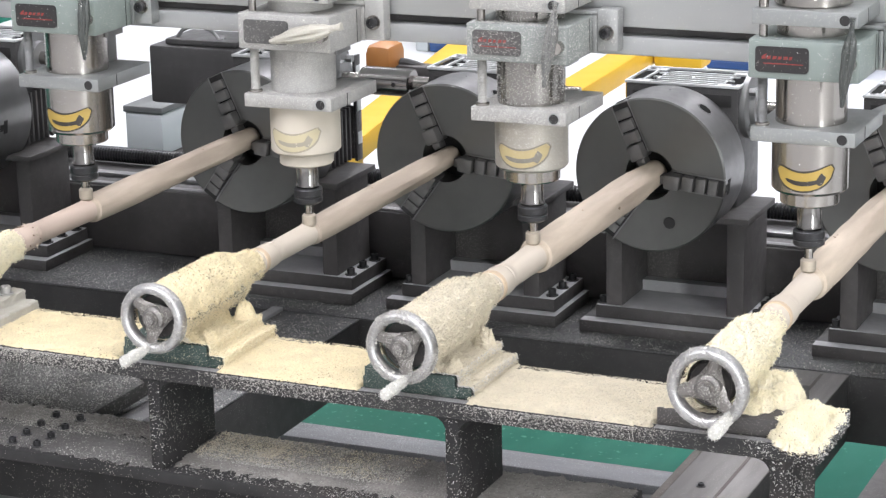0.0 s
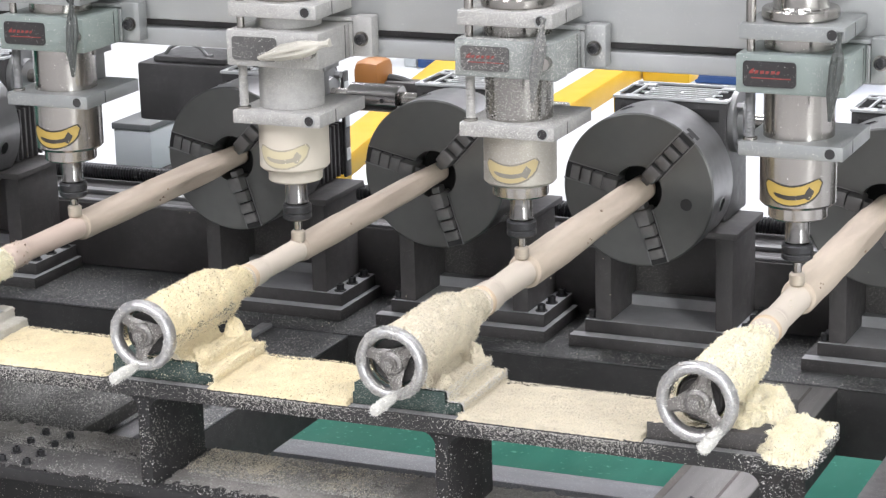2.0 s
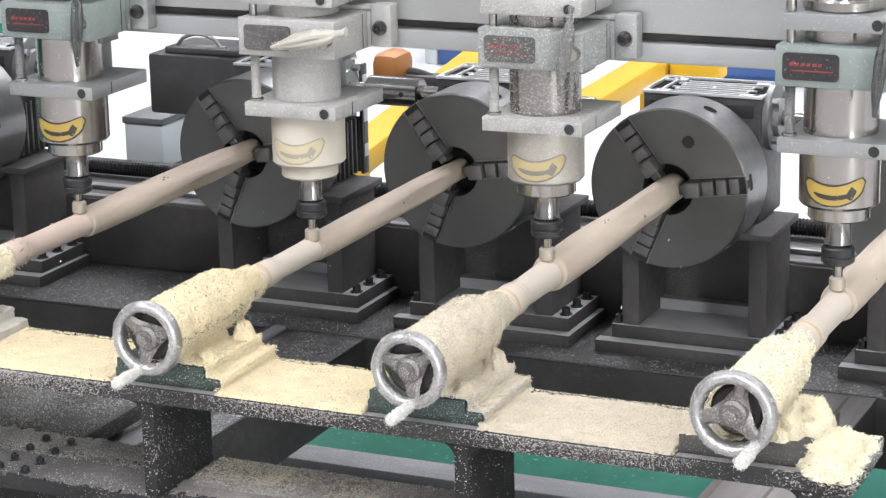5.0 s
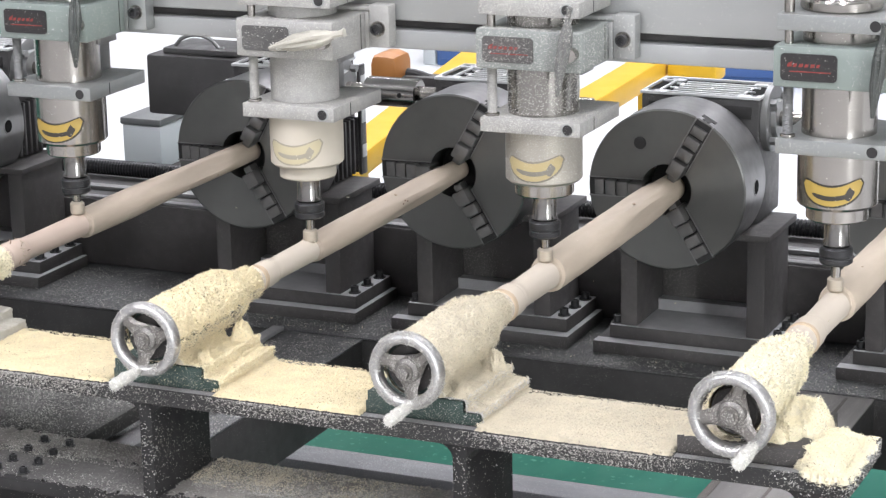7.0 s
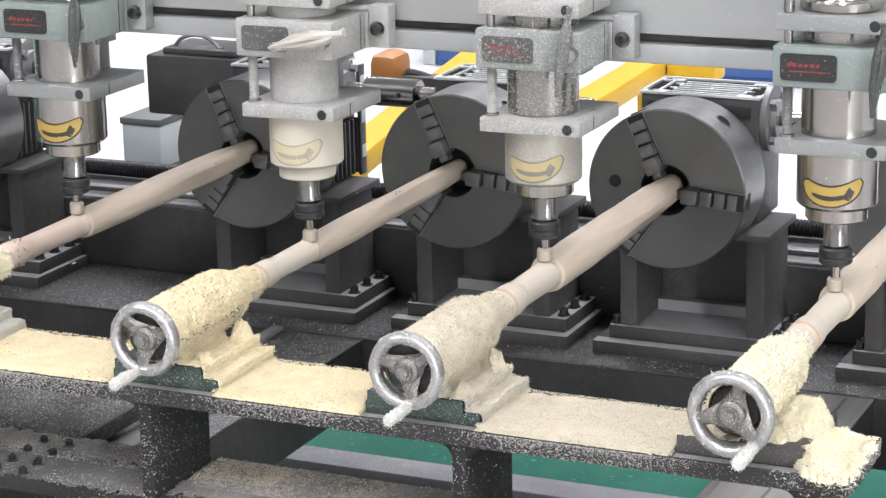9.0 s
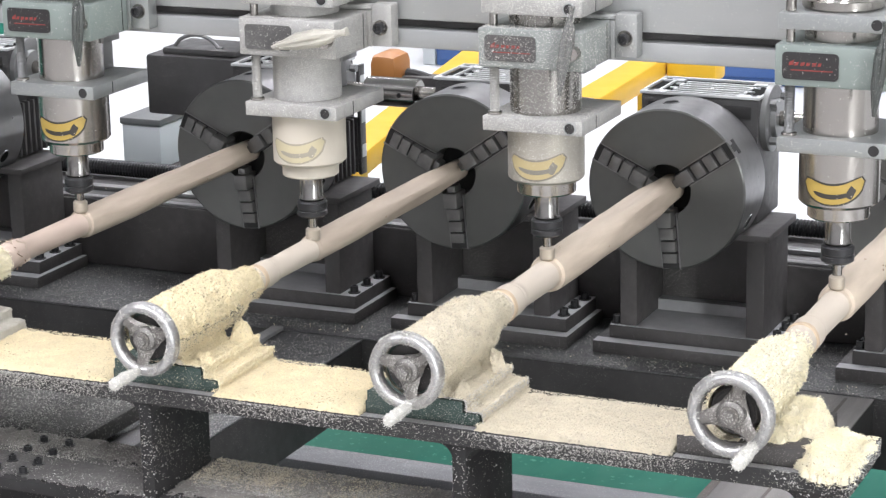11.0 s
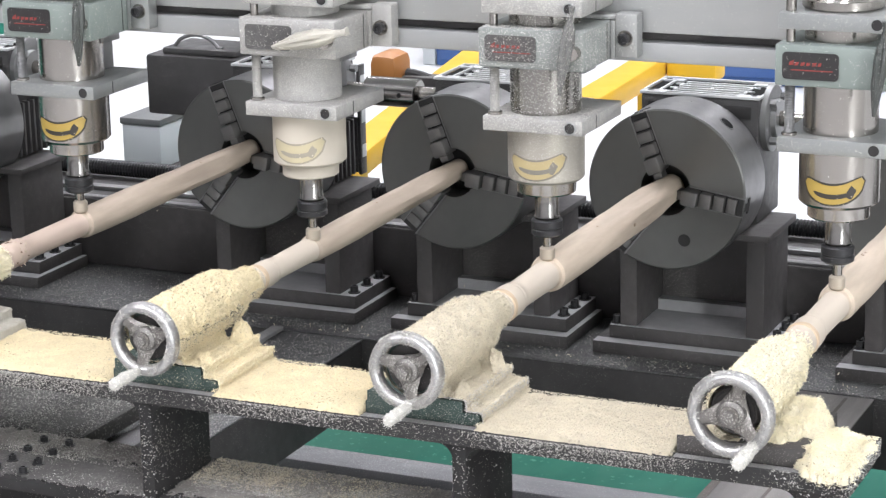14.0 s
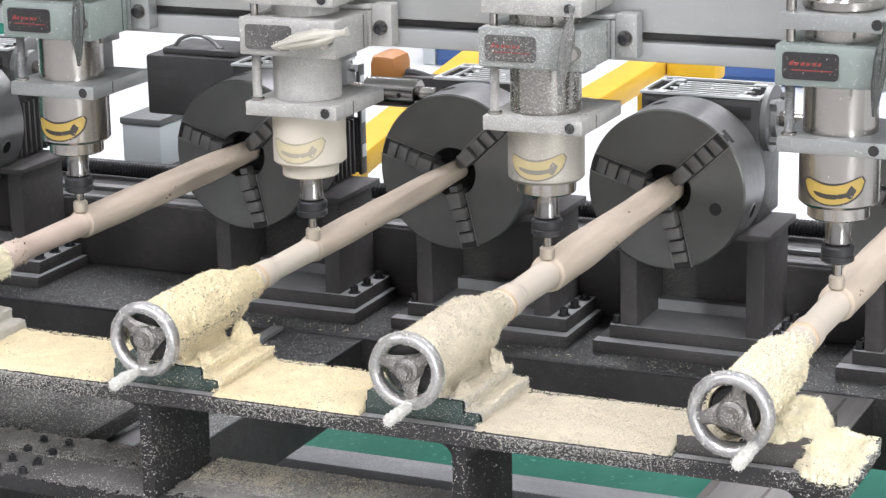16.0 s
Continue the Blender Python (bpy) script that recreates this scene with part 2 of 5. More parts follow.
LEG_BLACK = surface("chip_flecked_black_leg", (0.027, 0.026, 0.026), 0.7, 0, 0.35, 60, 0.3, flecks=0.12, fleck_size=460, fleck_colour=(0.40, 0.38, 0.34), stains=0.3, stain_colour=(0.055, 0.048, 0.045))
LEG_BLACK.node_tree.nodes["Principled BSDF"].inputs["Specular IOR Level"].default_value = 0.2
STEEL_SPECKED = surface("flecked_bright_steel", (0.31, 0.297, 0.278), 0.18, 0.95, 0.15, 40, 0.12, flecks=0.35, fleck_size=620, fleck_colour=(0.6, 0.57, 0.5))
YELLOW = surface("yellow_paint", (0.55, 0.325, 0.014), 0.5, 0, 0.08, 12, 0.03)
BLUE = surface("blue_paint", (0.03, 0.085, 0.25), 0.4, 0, 0.1, 8, 0.03)
ORANGE = surface("orange_paint", (0.36, 0.15, 0.04), 0.45, 0, 0.1, 12, 0.03)
GREY_BOX = surface("grey_box_paint", (0.45, 0.48, 0.49), 0.5, 0, 0.06, 12, 0.03)
GREY_LID = surface("dark_grey_lid", (0.11, 0.115, 0.115), 0.5, 0, 0.1, 12, 0.05)
WORN_GREY = surface("worn_brown_grey_steel", (0.128, 0.121, 0.115), 0.6, 0.2, 0.45, 50, 0.2, flecks=0.25, fleck_size=700, fleck_colour=(0.3, 0.29, 0.27), stains=0.6, stain_colour=(0.085, 0.078, 0.07), stretch=(1, 0.12, 1))
BOUNCE_FLOOR = surface("pale_bounce_floor", (0.42, 0.415, 0.405), 0.6, 0, 0.1, 6, 0.05, stains=0.3, stain_colour=(0.33, 0.325, 0.315))
# Pale paint for the unseen shell, so its bounce fills the shadows.
WALL = surface("grey_wall_paint", (0.62, 0.62, 0.62), 0.7, 0, 0.04, 3, 0.03)
CEIL = surface("grey_ceiling_paint", (0.58, 0.58, 0.58), 0.8, 0, 0.05, 3, 0.03)
RUBBER = surface("black_rubber", (0.02, 0.02, 0.02), 0.6, 0, 0.2, 60, 0.1)
BAG = surface("crumpled_dark_wrap", (0.05, 0.055, 0.051), 0.3, 0, 0.5, 60, 0.6, flecks=0.25, fleck_size=900, fleck_colour=(0.3, 0.3, 0.28), depth=0.004)
BAG_SPECKLED = surface("speckled_wrap", (0.12, 0.12, 0.115), 0.6, 0, 0.4, 60, 0.5, flecks=0.8, fleck_size=800, fleck_colour=(0.36, 0.355, 0.33), depth=0.004)
BAG_DUSTY = surface("dust_caked_wrap", (0.42, 0.40, 0.345), 0.8, 0, 0.3, 60, 0.6, flecks=0.5, fleck_size=700, fleck_colour=(0.5, 0.48, 0.42))
GLOW = bpy.data.materials.new("lamp_glow")
GLOW.use_nodes = True
GLOW.node_tree.nodes["Principled BSDF"].inputs["Emission Color"].default_value = (1, 0.98, 0.94, 1)
GLOW.node_tree.nodes["Principled BSDF"].inputs["Emission Strength"].default_value = 6.0


# ---- mesh helpers ----
def thing(name, x, y, z, label, category, group="", kind=""):
    """An empty at a thing's base; z is counted from the turning axes."""
    ob = new(name)
    ob.empty_display_size = 0.02
    ob.matrix_basis = Matrix.Translation((x, y, z + HZ))
    return tagged(ob, label, category, group, kind)


LOOSE = ("chips", "splinters", "dust_specks", "rim_dust", "spoke_dust", "grip_dust", "lever_dust")  # uncountable bits


def part(name, bm, material, parent, label="", smooth=35):
    me = bpy.data.meshes.new(name)
    bm.normal_update()
    bm.to_mesh(me)
    bm.free()
    for m in material if isinstance(material, (list, tuple)) else [material]:
        me.materials.append(m)
    if smooth:
        me.shade_smooth()
        me.set_sharp_from_angle(angle=radians(smooth))
    ob = new(name, me)
    ob.parent = parent
    return tagged(ob, label, kind="stuff" if name in LOOSE else "")


def solo(name, bm, material, x, y, z, label, category, group="", kind="", smooth=35):
    """A thing that is one mesh."""
    ob = part(name, bm, material, None, "", smooth)
    ob.matrix_basis = Matrix.Translation((x, y, z + HZ))
    return tagged(ob, label, category, group, kind)


def box(x0, x1, y0, y1, z0, z1, bevel=0.0015, bm=None):
    b = bmesh.new()
    bmesh.ops.create_cube(b, size=1)
    for v in b.verts:
        v.co = Vector(((x0 + x1) / 2 + v.co.x * (x1 - x0), (y0 + y1) / 2 + v.co.y * (y1 - y0), (z0 + z1) / 2 + v.co.z * (z1 - z0)))
    if bevel:
        bmesh.ops.bevel(b, geom=b.edges[:], offset=bevel, segments=2, profile=0.5, affect="EDGES")
    return join(bm, b)


def join(bm, b):
    if bm is None:
        return b
    me = bpy.data.meshes.new("tmp")
    b.to_mesh(me)
    b.free()
    bm.from_mesh(me)
    bpy.data.meshes.remove(me)
    return bm


def lathe(profile, turn=Matrix(), n=48, bm=None, wob=0.0):
    """Rings of (height, radius) round the local z axis, turned by a matrix; zero radii close the ends."""
    b = bmesh.new()
    rings = []
    for h, r in profile:
        if r <= 0:
            rings.append([b.verts.new((0, 0, h))])
        else:
            rings.append([b.verts.new((r * math.cos(a) * (1 + wob * noise.noise((math.cos(a) * 2, math.sin(a) * 2, h * 25))),
                                       r * math.sin(a) * (1 + wob * noise.noise((math.cos(a) * 2, math.sin(a) * 2, h * 25))), h))
                          for a in (2 * math.pi * i / n for i in range(n))])
    for p, q in zip(rings, rings[1:]):
        for i in range(n):
            j = (i + 1) % n
            if len(p) == 1 and len(q) > 1:
                b.faces.new((p[0], q[j], q[i]))
            elif len(q) == 1 and len(p) > 1:
                b.faces.new((p[i], p[j], q[0]))
            elif len(p) > 1:
                b.faces.new((p[i], p[j], q[j], q[i]))
    bmesh.ops.recalc_face_normals(b, faces=b.faces)
    b.transform(turn)
    return join(bm, b)


def along_y(x=0.0, y=0.0, z=0.0):
    """Turns a lathe's axis to +y."""
    return pose(x, y, z, -90)


def along_x(x=0.0, y=0.0, z=0.0):
    return pose(x, y, z, 0, 90)


def rod(p, q, r, n=16, bm=None, bevel=0.0):
    p, q = Vector(p), Vector(q)
    d = (q - p).length
    m = Matrix.Translation(p) @ (q - p).to_track_quat("Z", "Y").to_matrix().to_4x4()
    e = min(bevel, r * 0.5)
    prof = [(0, 0), (0, r - e), (e, r), (d - e, r), (d, r - e), (d, 0)] if e else [(0, 0), (0, r), (d, r), (d, 0)]
    return lathe(prof, m, n, bm)


def tube(points, r, n=10, bm=None):
    """A round cord through points."""
    b = bmesh.new()
    pts = [Vector(p) for p in points]
    rings = []
    for i, p in enumerate(pts):
        d = (pts[min(i + 1, len(pts) - 1)] - pts[max(i - 1, 0)]).normalized()
        u = d.orthogonal().normalized() if i == 0 else (rings[-1][1] - d * rings[-1][1].dot(d)).normalized()
        w = d.cross(u)
        rings.append(([b.verts.new(p + r * (math.cos(a) * u + math.sin(a) * w)) for a in (2 * math.pi * k / n for k in range(n))], u))
    for (p, _), (q, _) in zip(rings, rings[1:]):
        for i in range(n):
            b.faces.new((p[i], p[(i + 1) % n], q[(i + 1) % n], q[i]))
    b.faces.new(rings[0][0][::-1])
    b.faces.new(rings[-1][0])
    bmesh.ops.recalc_face_normals(b, faces=b.faces)
    return join(bm, b)


def prism(outline, y0, y1, bm=None, bevel=0.0):
    """An outline in x and z, drawn out from y0 to y1."""
    b = bmesh.new()
    f = [b.verts.new((x, y0, z)) for x, z in outline]
    g = [b.verts.new((x, y1, z)) for x, z in outline]
    b.faces.new(f)
    b.faces.new(g[::-1])
    for i in range(len(f)):
        j = (i + 1) % len(f)
        b.faces.new((f[j], f[i], g[i], g[j]))
    bmesh.ops.recalc_face_normals(b, faces=b.faces)
    if bevel:
        bmesh.ops.bevel(b, geom=b.edges[:], offset=bevel, segments=2, profile=0.5, affect="EDGES")
    return join(bm, b)


def bolt(r, h):
    """A socket-head screw that stands on z 0."""
    return lathe([(0, r * 1.55), (h * 0.16, r * 1.55), (h * 0.16, r), (h * 0.94, r), (h, r * 0.9), (h, r * 0.55), (h * 0.6, r * 0.5), (h * 0.6, 0)], n=14)


def grains(spots, size, seed, flat=0.35, thin=1.0, tilt=0.9):
    """Loose chips, one small wedge at each spot; thin below 1 makes splinters."""
    rnd = random.Random(seed)
    verts, faces = [], []
    for s in spots:
        a = Euler((rnd.uniform(-tilt, tilt), rnd.uniform(-tilt, tilt), rnd.uniform(0, 6.3))).to_matrix()
        l, w = size * rnd.uniform(0.5, 1.5), size * thin * rnd.uniform(0.25, 0.6)
        h = size * flat * rnd.uniform(0.6, 1.4)
        i = len(verts)
        for v in ((-l, -w, 0), (l, -w * 0.6, 0), (l * 0.8, w, h * 0.4), (-l * 0.8, w * 0.7, 0), (0, 0, h)):
            verts.append(Vector(s) + a @ Vector(v))
        faces += [(i, i + 1, i + 4), (i + 1, i + 2, i + 4), (i + 2, i + 3, i + 4), (i + 3, i, i + 4), (i + 3, i + 2, i + 1, i)]
    b = bmesh.new()
    me = bpy.data.meshes.new("tmp")
    me.from_pydata(verts, [], faces)
    b.from_mesh(me)
    bpy.data.meshes.remove(me)
    return b


def drift(x0, x1, y0, y1, height, seed, nx=90, ny=40, ragged=0.006, base=0.0):
    """A heap of sawdust on a flat support: an uneven sheet with ragged edges."""
    b = bmesh.new()
    rows = []
    for j in range(ny + 1):
        v = j / ny
        row = []
        for i in range(nx + 1):
            u = i / nx
            x, y = x0 + (x1 - x0) * u, y0 + (y1 - y0) * v
            e = min(u * (x1 - x0), (1 - u) * (x1 - x0), v * (y1 - y0), (1 - v) * (y1 - y0))
            rise = min(1.0, max(0.0, e / max(0.004, height * 0.9)))
            rise = rise ** 0.6
            k = noise.noise((x * 14 + seed, y * 14, 0.3)) * 0.45 + noise.noise((x * 60, y * 60 + seed, 0.7)) * 0.34 + noise.noise((x * 260, y * 260, seed)) * 0.34
            z = base + height * rise * max(0.25, 0.85 + k)
            if e < 1e-6:
                z = base
                x += 0.6 * ragged * noise.noise((x * 610 + seed, y * 610, 2.0))
                y += 0.6 * ragged * noise.noise((x * 610 + seed, y * 610, 7.0))
            row.append(b.verts.new((x, y, z)))
        rows.append(row)
    for p, q in zip(rows, rows[1:]):
        for i in range(nx):
            b.faces.new((p[i], p[i + 1], q[i + 1], q[i]))
    return b


def heap(rx, ry, h, seed, rings=16, n=44, rough=0.15):
    """A rounded, lumpy pile that stands on z 0."""
    b = bmesh.new()
    top = b.verts.new((0, 0, h))
    prev = None
    for r in range(1, rings + 1):
        f = r / rings
        ring = []
        for i in range(n):
            a = 2 * math.pi * i / n
            c, s = math.cos(a), math.sin(a)
            k = 1 + rough * 1.5 * noise.noise((c * 1.3 + seed, s * 1.3, f)) + rough * 0.5 * noise.noise((c * 5, s * 5 + seed, f * 4))
            z = h * max(0.0, 1 - f ** 3.6) * (1 + rough * 1.6 * noise.noise((c * f * 4, s * f * 4, seed))) + 0.1 * h * noise.noise((c * f * 14, s * f * 14, seed)) * (f < 1)
            ring.append(b.verts.new((rx * f * k * c, ry * f * k * s, max(0.0, z))))
        for i in range(n):
            j = (i + 1) % n
            if prev is None:
                b.faces.new((top, ring[i], ring[j]))
            else:
                b.faces.new((prev[i], ring[i], ring[j], prev[j]))
        prev = ring
    return b


def over(x0, x1, y0, y1, z, n, seed, clumped=False):
    """Spots spread over a flat field, evenly or in drifts."""
    rnd = random.Random(seed)
    spots = [(rnd.uniform(x0, x1), rnd.uniform(y0, y1), z) for _ in range(n)]
    if clumped:
        spots = [p for p in spots if noise.noise((p[0] * 16, p[1] * 16, seed)) + 0.5 * noise.noise((p[0] * 70, p[1] * 70, seed)) > rnd.uniform(-0.5, 0.45)]
    return spots


# ---- the hall ----
def hall():
    b = box(-14, 1.6, 0.3, 2.75, -0.2, 0, 0)
    f = part("floor", b, GREEN_FLOOR, None)
    tagged(f, "green painted workshop floor strewn with fine dust", "floor", kind="structure")
    # Unseen floor, kept pale to bounce light onto the machine's front.
    b = box(-14, 14, -9, 0.3, -0.2, 0, 0)
    f = part("floor_front", b, BOUNCE_FLOOR, None)
    tagged(f, "plain pale floor in front, out of view, bouncing light upwards", "floor", kind="structure")
    # Out of view; made pale so the steel doesn't mirror green.
    f = part("floor_side", box(1.6, 14, 0.3, 2.75, -0.2, 0, 0), PALE_FLOOR, None)
    tagged(f, "pale floor beside the machine, added out of view for reflections", "floor", kind="structure")
    b = box(-14, 14, 2.75, 16, -0.2, 0.0, 0)
    f = part("floor_aisle", b, PALE_FLOOR, None)
    tagged(f, "pale glossy painted floor behind the machine", "floor", kind="structure")
    # Added walls, all out of view; they close the hall and reflect light.
    for nm, c in (("wall_north", (-14, 14, 16, 16.2, 0, 7)), ("wall_west", (-14.2, -14, -9.2, 16.2, 0, 7)), ("wall_east", (14, 14.2, -9.2, 16.2, 0, 7)),
                  ("wall_south", (-14, 9.9, -9.2, -9, 0, 7)), ("wall_south_1", (12.1, 14, -9.2, -9, 0, 7)),
                  ("wall_south_2", (9.9, 12.1, -9.2, -9, 0, 0.5)), ("wall_south_3", (9.9, 12.1, -9.2, -9, 5.5, 7))):
        w = part(nm, box(*c, 0), WALL, None)
        tagged(w, "plain grey wall out of view, added to close the hall", "wall", kind="structure")
    # Unseen window and lamp, added so the steel spindles show a bright streak.
    w = new("streak_window")
    w.matrix_basis = Matrix.Translation((11.0, -9.1, 0.5))
    tagged(w, "tall grey-framed window, added out of view to streak the spindles", "window", kind="structure")
    for x in (-1.1, -0.04, 1.02):
        part("window_bar", box(x, x + 0.08, -0.04, 0.04, 0, 5.0, 0.005), GREY_BOX, w)
    for z in (0.0, 1.64, 3.28, 4.92):
        part("window_rail", box(-1.02, 1.02, -0.035, 0.035, z, z + 0.08, 0.005), GREY_BOX, w)
    d = bpy.data.lights.new("streak_light", "AREA")
    d.shape, d.size, d.size_y, d.energy, d.color = "RECTANGLE", 2.1, 4.9, STREAK_POWER, (0.95, 0.98, 1.0)
    l = new("streak_light", d)
    l.matrix_basis = look((11.0, -9.17, 3.0), (11.0, 0, 3.0))
    b = box(-9, -4.15, 5.55, 9, 0.001, 0.004, 0)
    f = part("floor_bay", b, GREEN_FLOOR, None)
    tagged(f, "green painted floor bay across the aisle", "floor", kind="structure")
    c = part("ceiling", box(-14.2, 14.2, -9.2, 16.2, 7, 7.2, 0), CEIL, None)
    tagged(c, "plain grey ceiling out of view, added to close the hall", "ceiling", kind="structure")


def strip_lamp(x, y, length):
    t = new("ceiling_lamp")
    t.matrix_basis = Matrix.Translation((x, y, 6.2))
    tagged(t, "long white strip lamp hung below the ceiling", "lamp", "strip lamps under the ceiling")
    part("housing", box(-0.34, 0.34, -length / 2, length / 2, 0.03, 0.12, 0.01), GREY_BOX, t)
    part("diffuser", box(-0.3, 0.3, -length / 2 + 0.04, length / 2 - 0.04, 0.0, 0.03, 0.005), GLOW, t)
    for s in (-1, 1):
        part("hanger", rod((0, s * length / 3, 0.12), (0, s * length / 3, 0.8), 0.008), GREY_LID, t)
    d = bpy.data.lights.new("strip", "AREA")
    d.shape, d.size, d.size_y, d.energy, d.color = "RECTANGLE", 0.6, length - 0.1, LAMP_POWER, (0.912, 0.910, 1.0)
    l = new("strip_light", d)
    l.parent = t
    l.matrix_basis = Matrix.Translation((0, 0, -0.02))


# ---- the machine's frame ----
def bed():
    t = thing("machine_bed", 0, 0, -HZ, "black welded steel machine bed strewn with grey wood dust", "machine bed")
    z = HZ
    part("headstock_table", box(-2.2, 1.9, 0.914, 1.30, z - 0.40, z - 0.2885, 0.004), DARKER_BLACK, t)
    part("table_top", box(-2.2, 1.9, 0.912, 1.30, z - 0.288, z - 0.285, 0.001), BED_TOP, t, "black table top strewn with dust")
    part("rear_girder", box(-2.2, 1.9, 1.145, 1.40, z - 0.283, z - 0.162, 0.003), BLACK, t)
    part("guide_strip", box(-2.2, 1.9, 1.15, 1.166, z - 0.1618, z - 0.157, 0.001), CONCRETE, t, "grey steel guide strip")
    part("guide_strip", box(-2.2, 1.9, 1.21, 1.232, z - 0.1618, z - 0.154, 0.001), GEAR_GREY, t, "grey steel guide strip")
    part("guide_strip", box(-2.2, 1.9, 1.37, 1.39, z - 0.1618, z - 0.150, 0.002), CONCRETE, t, "grey steel guide strip")
    for x0, x1 in ((-0.312, -0.157), (0.566, 0.688), (0.826, 0.96), (-1.1, -0.95)):
        part("cross_girder", box(x0, x1, 0.20, 0.911, z - 0.398, z - 0.2905, 0.004), DARKER_BLACK, t)
        part("girder_top", box(x0, x1, 0.20, 0.911, z - 0.29, z - 0.287, 0.001), BED_TOP if x0 < 0 else BLACK_DUSTY if x0 > 0.8 else WORN_GREY, t, "dust-strewn top plate")
        if x0 > 0.8:
            continue
        if x0 > 0:
            for gx, w in ((0.001, 0.012), (0.080, 0.005)):
                part("seam", box(x0 + gx, x0 + gx + w, 0.21, 0.90, z - 0.2869, z - 0.2862, 0.0002), SEAM_BROWN, t, "dark seam strip")
            b = bolt(0.0045, 0.005)
            b.transform(Matrix.Translation((x0 + 0.052, 0.385, z - 0.2871)))
            part("bolt", b, NUT, t)
            continue
        part("cover_strip", box(x0 - 0.008, x0 + 0.012, 0.40, 0.908, z - 0.286, z - 0.279, 0.001), CONCRETE, t)
    for x in (-2.0, -1.02, 1.2, 1.7):
        part("foot", box(x, x + 0.12, 1.0, 1.2, 0.0, z - 0.4005, 0.004), BLACK, t)


def front_rail():
    t = thing("tailstock_rail", 0, 0, -HZ, "black steel rail on gusset legs dusted with wood chips", "machine rail")
    z = HZ
    part("rail_plate", box(-1.6, 0.872, 0.034, 0.180, z - 0.098, z - 0.076, 0.002), RAIL, t)
    for x in (-1.2, -0.42, -0.037, 0.394, 0.813):
        b = box(x, x + 0.018, 0.036, 0.178, z - 0.224, z - 0.0985, 0.001)
        part("gusset_leg", b, LEG_BLACK, t)
        for s, x0 in ((-1, x), (1, x + 0.018)):
            o = [(x0, z - 0.0985), (x0, z - 0.118)] + [(x0 + s * 0.02 * (1 - math.cos(a)), z - 0.118 + 0.0195 * math.sin(a)) for a in (0.3, 0.6, 0.9, 1.2, 1.57)]
            part("weld_fillet", prism(o, 0.038, 0.176), LEG_BLACK, t)
    part("girder_top_flange", box(-1.6, 0.60, 0.030, 0.195, z - 0.241, z - 0.2245, 0.002), LEG_BLACK, t)
    part("girder_web", box(-1.6, 0.60, 0.125, 0.15, z - 0.34, z - 0.2412, 0.002), LEG_BLACK, t)
    part("ledge_dust", drift(-0.9, -0.038, 0.135, 0.194, 0.0008, 9, 160, 16, 0.03, z - 0.2244), LEDGE_DUST, t, "beige dust lying on the ledge", 80)
    part("ledge_dust", drift(-0.9, -0.038, 0.038, 0.134, 0.0005, 29, 160, 20, 0.03, z - 0.2244), LEDGE_DARK, t, "thin grey dust on the ledge", 80)
    part("ledge_dust", drift(-0.018, 0.595, 0.060, 0.194, 0.0008, 19, 160, 30, 0.03, z - 0.2244), LEDGE_DUST, t, "beige dust lying on the ledge", 80)
    part("girder_bottom_flange", box(-1.6, 0.60, 0.1505, 0.195, z - 0.34, z - 0.328, 0.002), LEG_BLACK, t)
    part("shelf_plate", box(-1.6, -0.235, 0.20, 0.42, z - 0.25, z - 0.226, 0.002), SHELF_TOP, t, "mottled dusty shelf plate")
    part("brace_plate", box(-0.245, -0.205, 0.20, 0.60, z - 0.286, z - 0.262, 0.002), CONCRETE, t, "dusty grey brace plate")
    for x in (-1.4, -0.55):
        part("post", box(x, x + 0.08, 0.07, 0.15, 0.0, z - 0.341, 0.003), BLACK, t)
    for x, y in ((bx, by) for bx in (-0.271, -0.231) for by in (0.054, 0.089, 0.125, 0.164)):
        b = bolt(0.0055, 0.0085)
        b.transform(Matrix.Translation((x, y, z - 0.2244)))
        part("bolt", b, NUT, t)


def floor_bars():
    t = thing("floor_channel", 0, 1.315, -HZ, "grey dusty steel channel lying on the green floor", "steel channel")
    part("web", box(-0.66, 0.27, 0, 0.199, 0, 0.016, 0.003), BLACK_DUSTY, t, "dark dusty web")
    part("flange", box(-0.66, 0.27, 0.20, 0.285, 0, 0.034, 0.006), CHANNEL_DUST, t, "grey dusty flange")


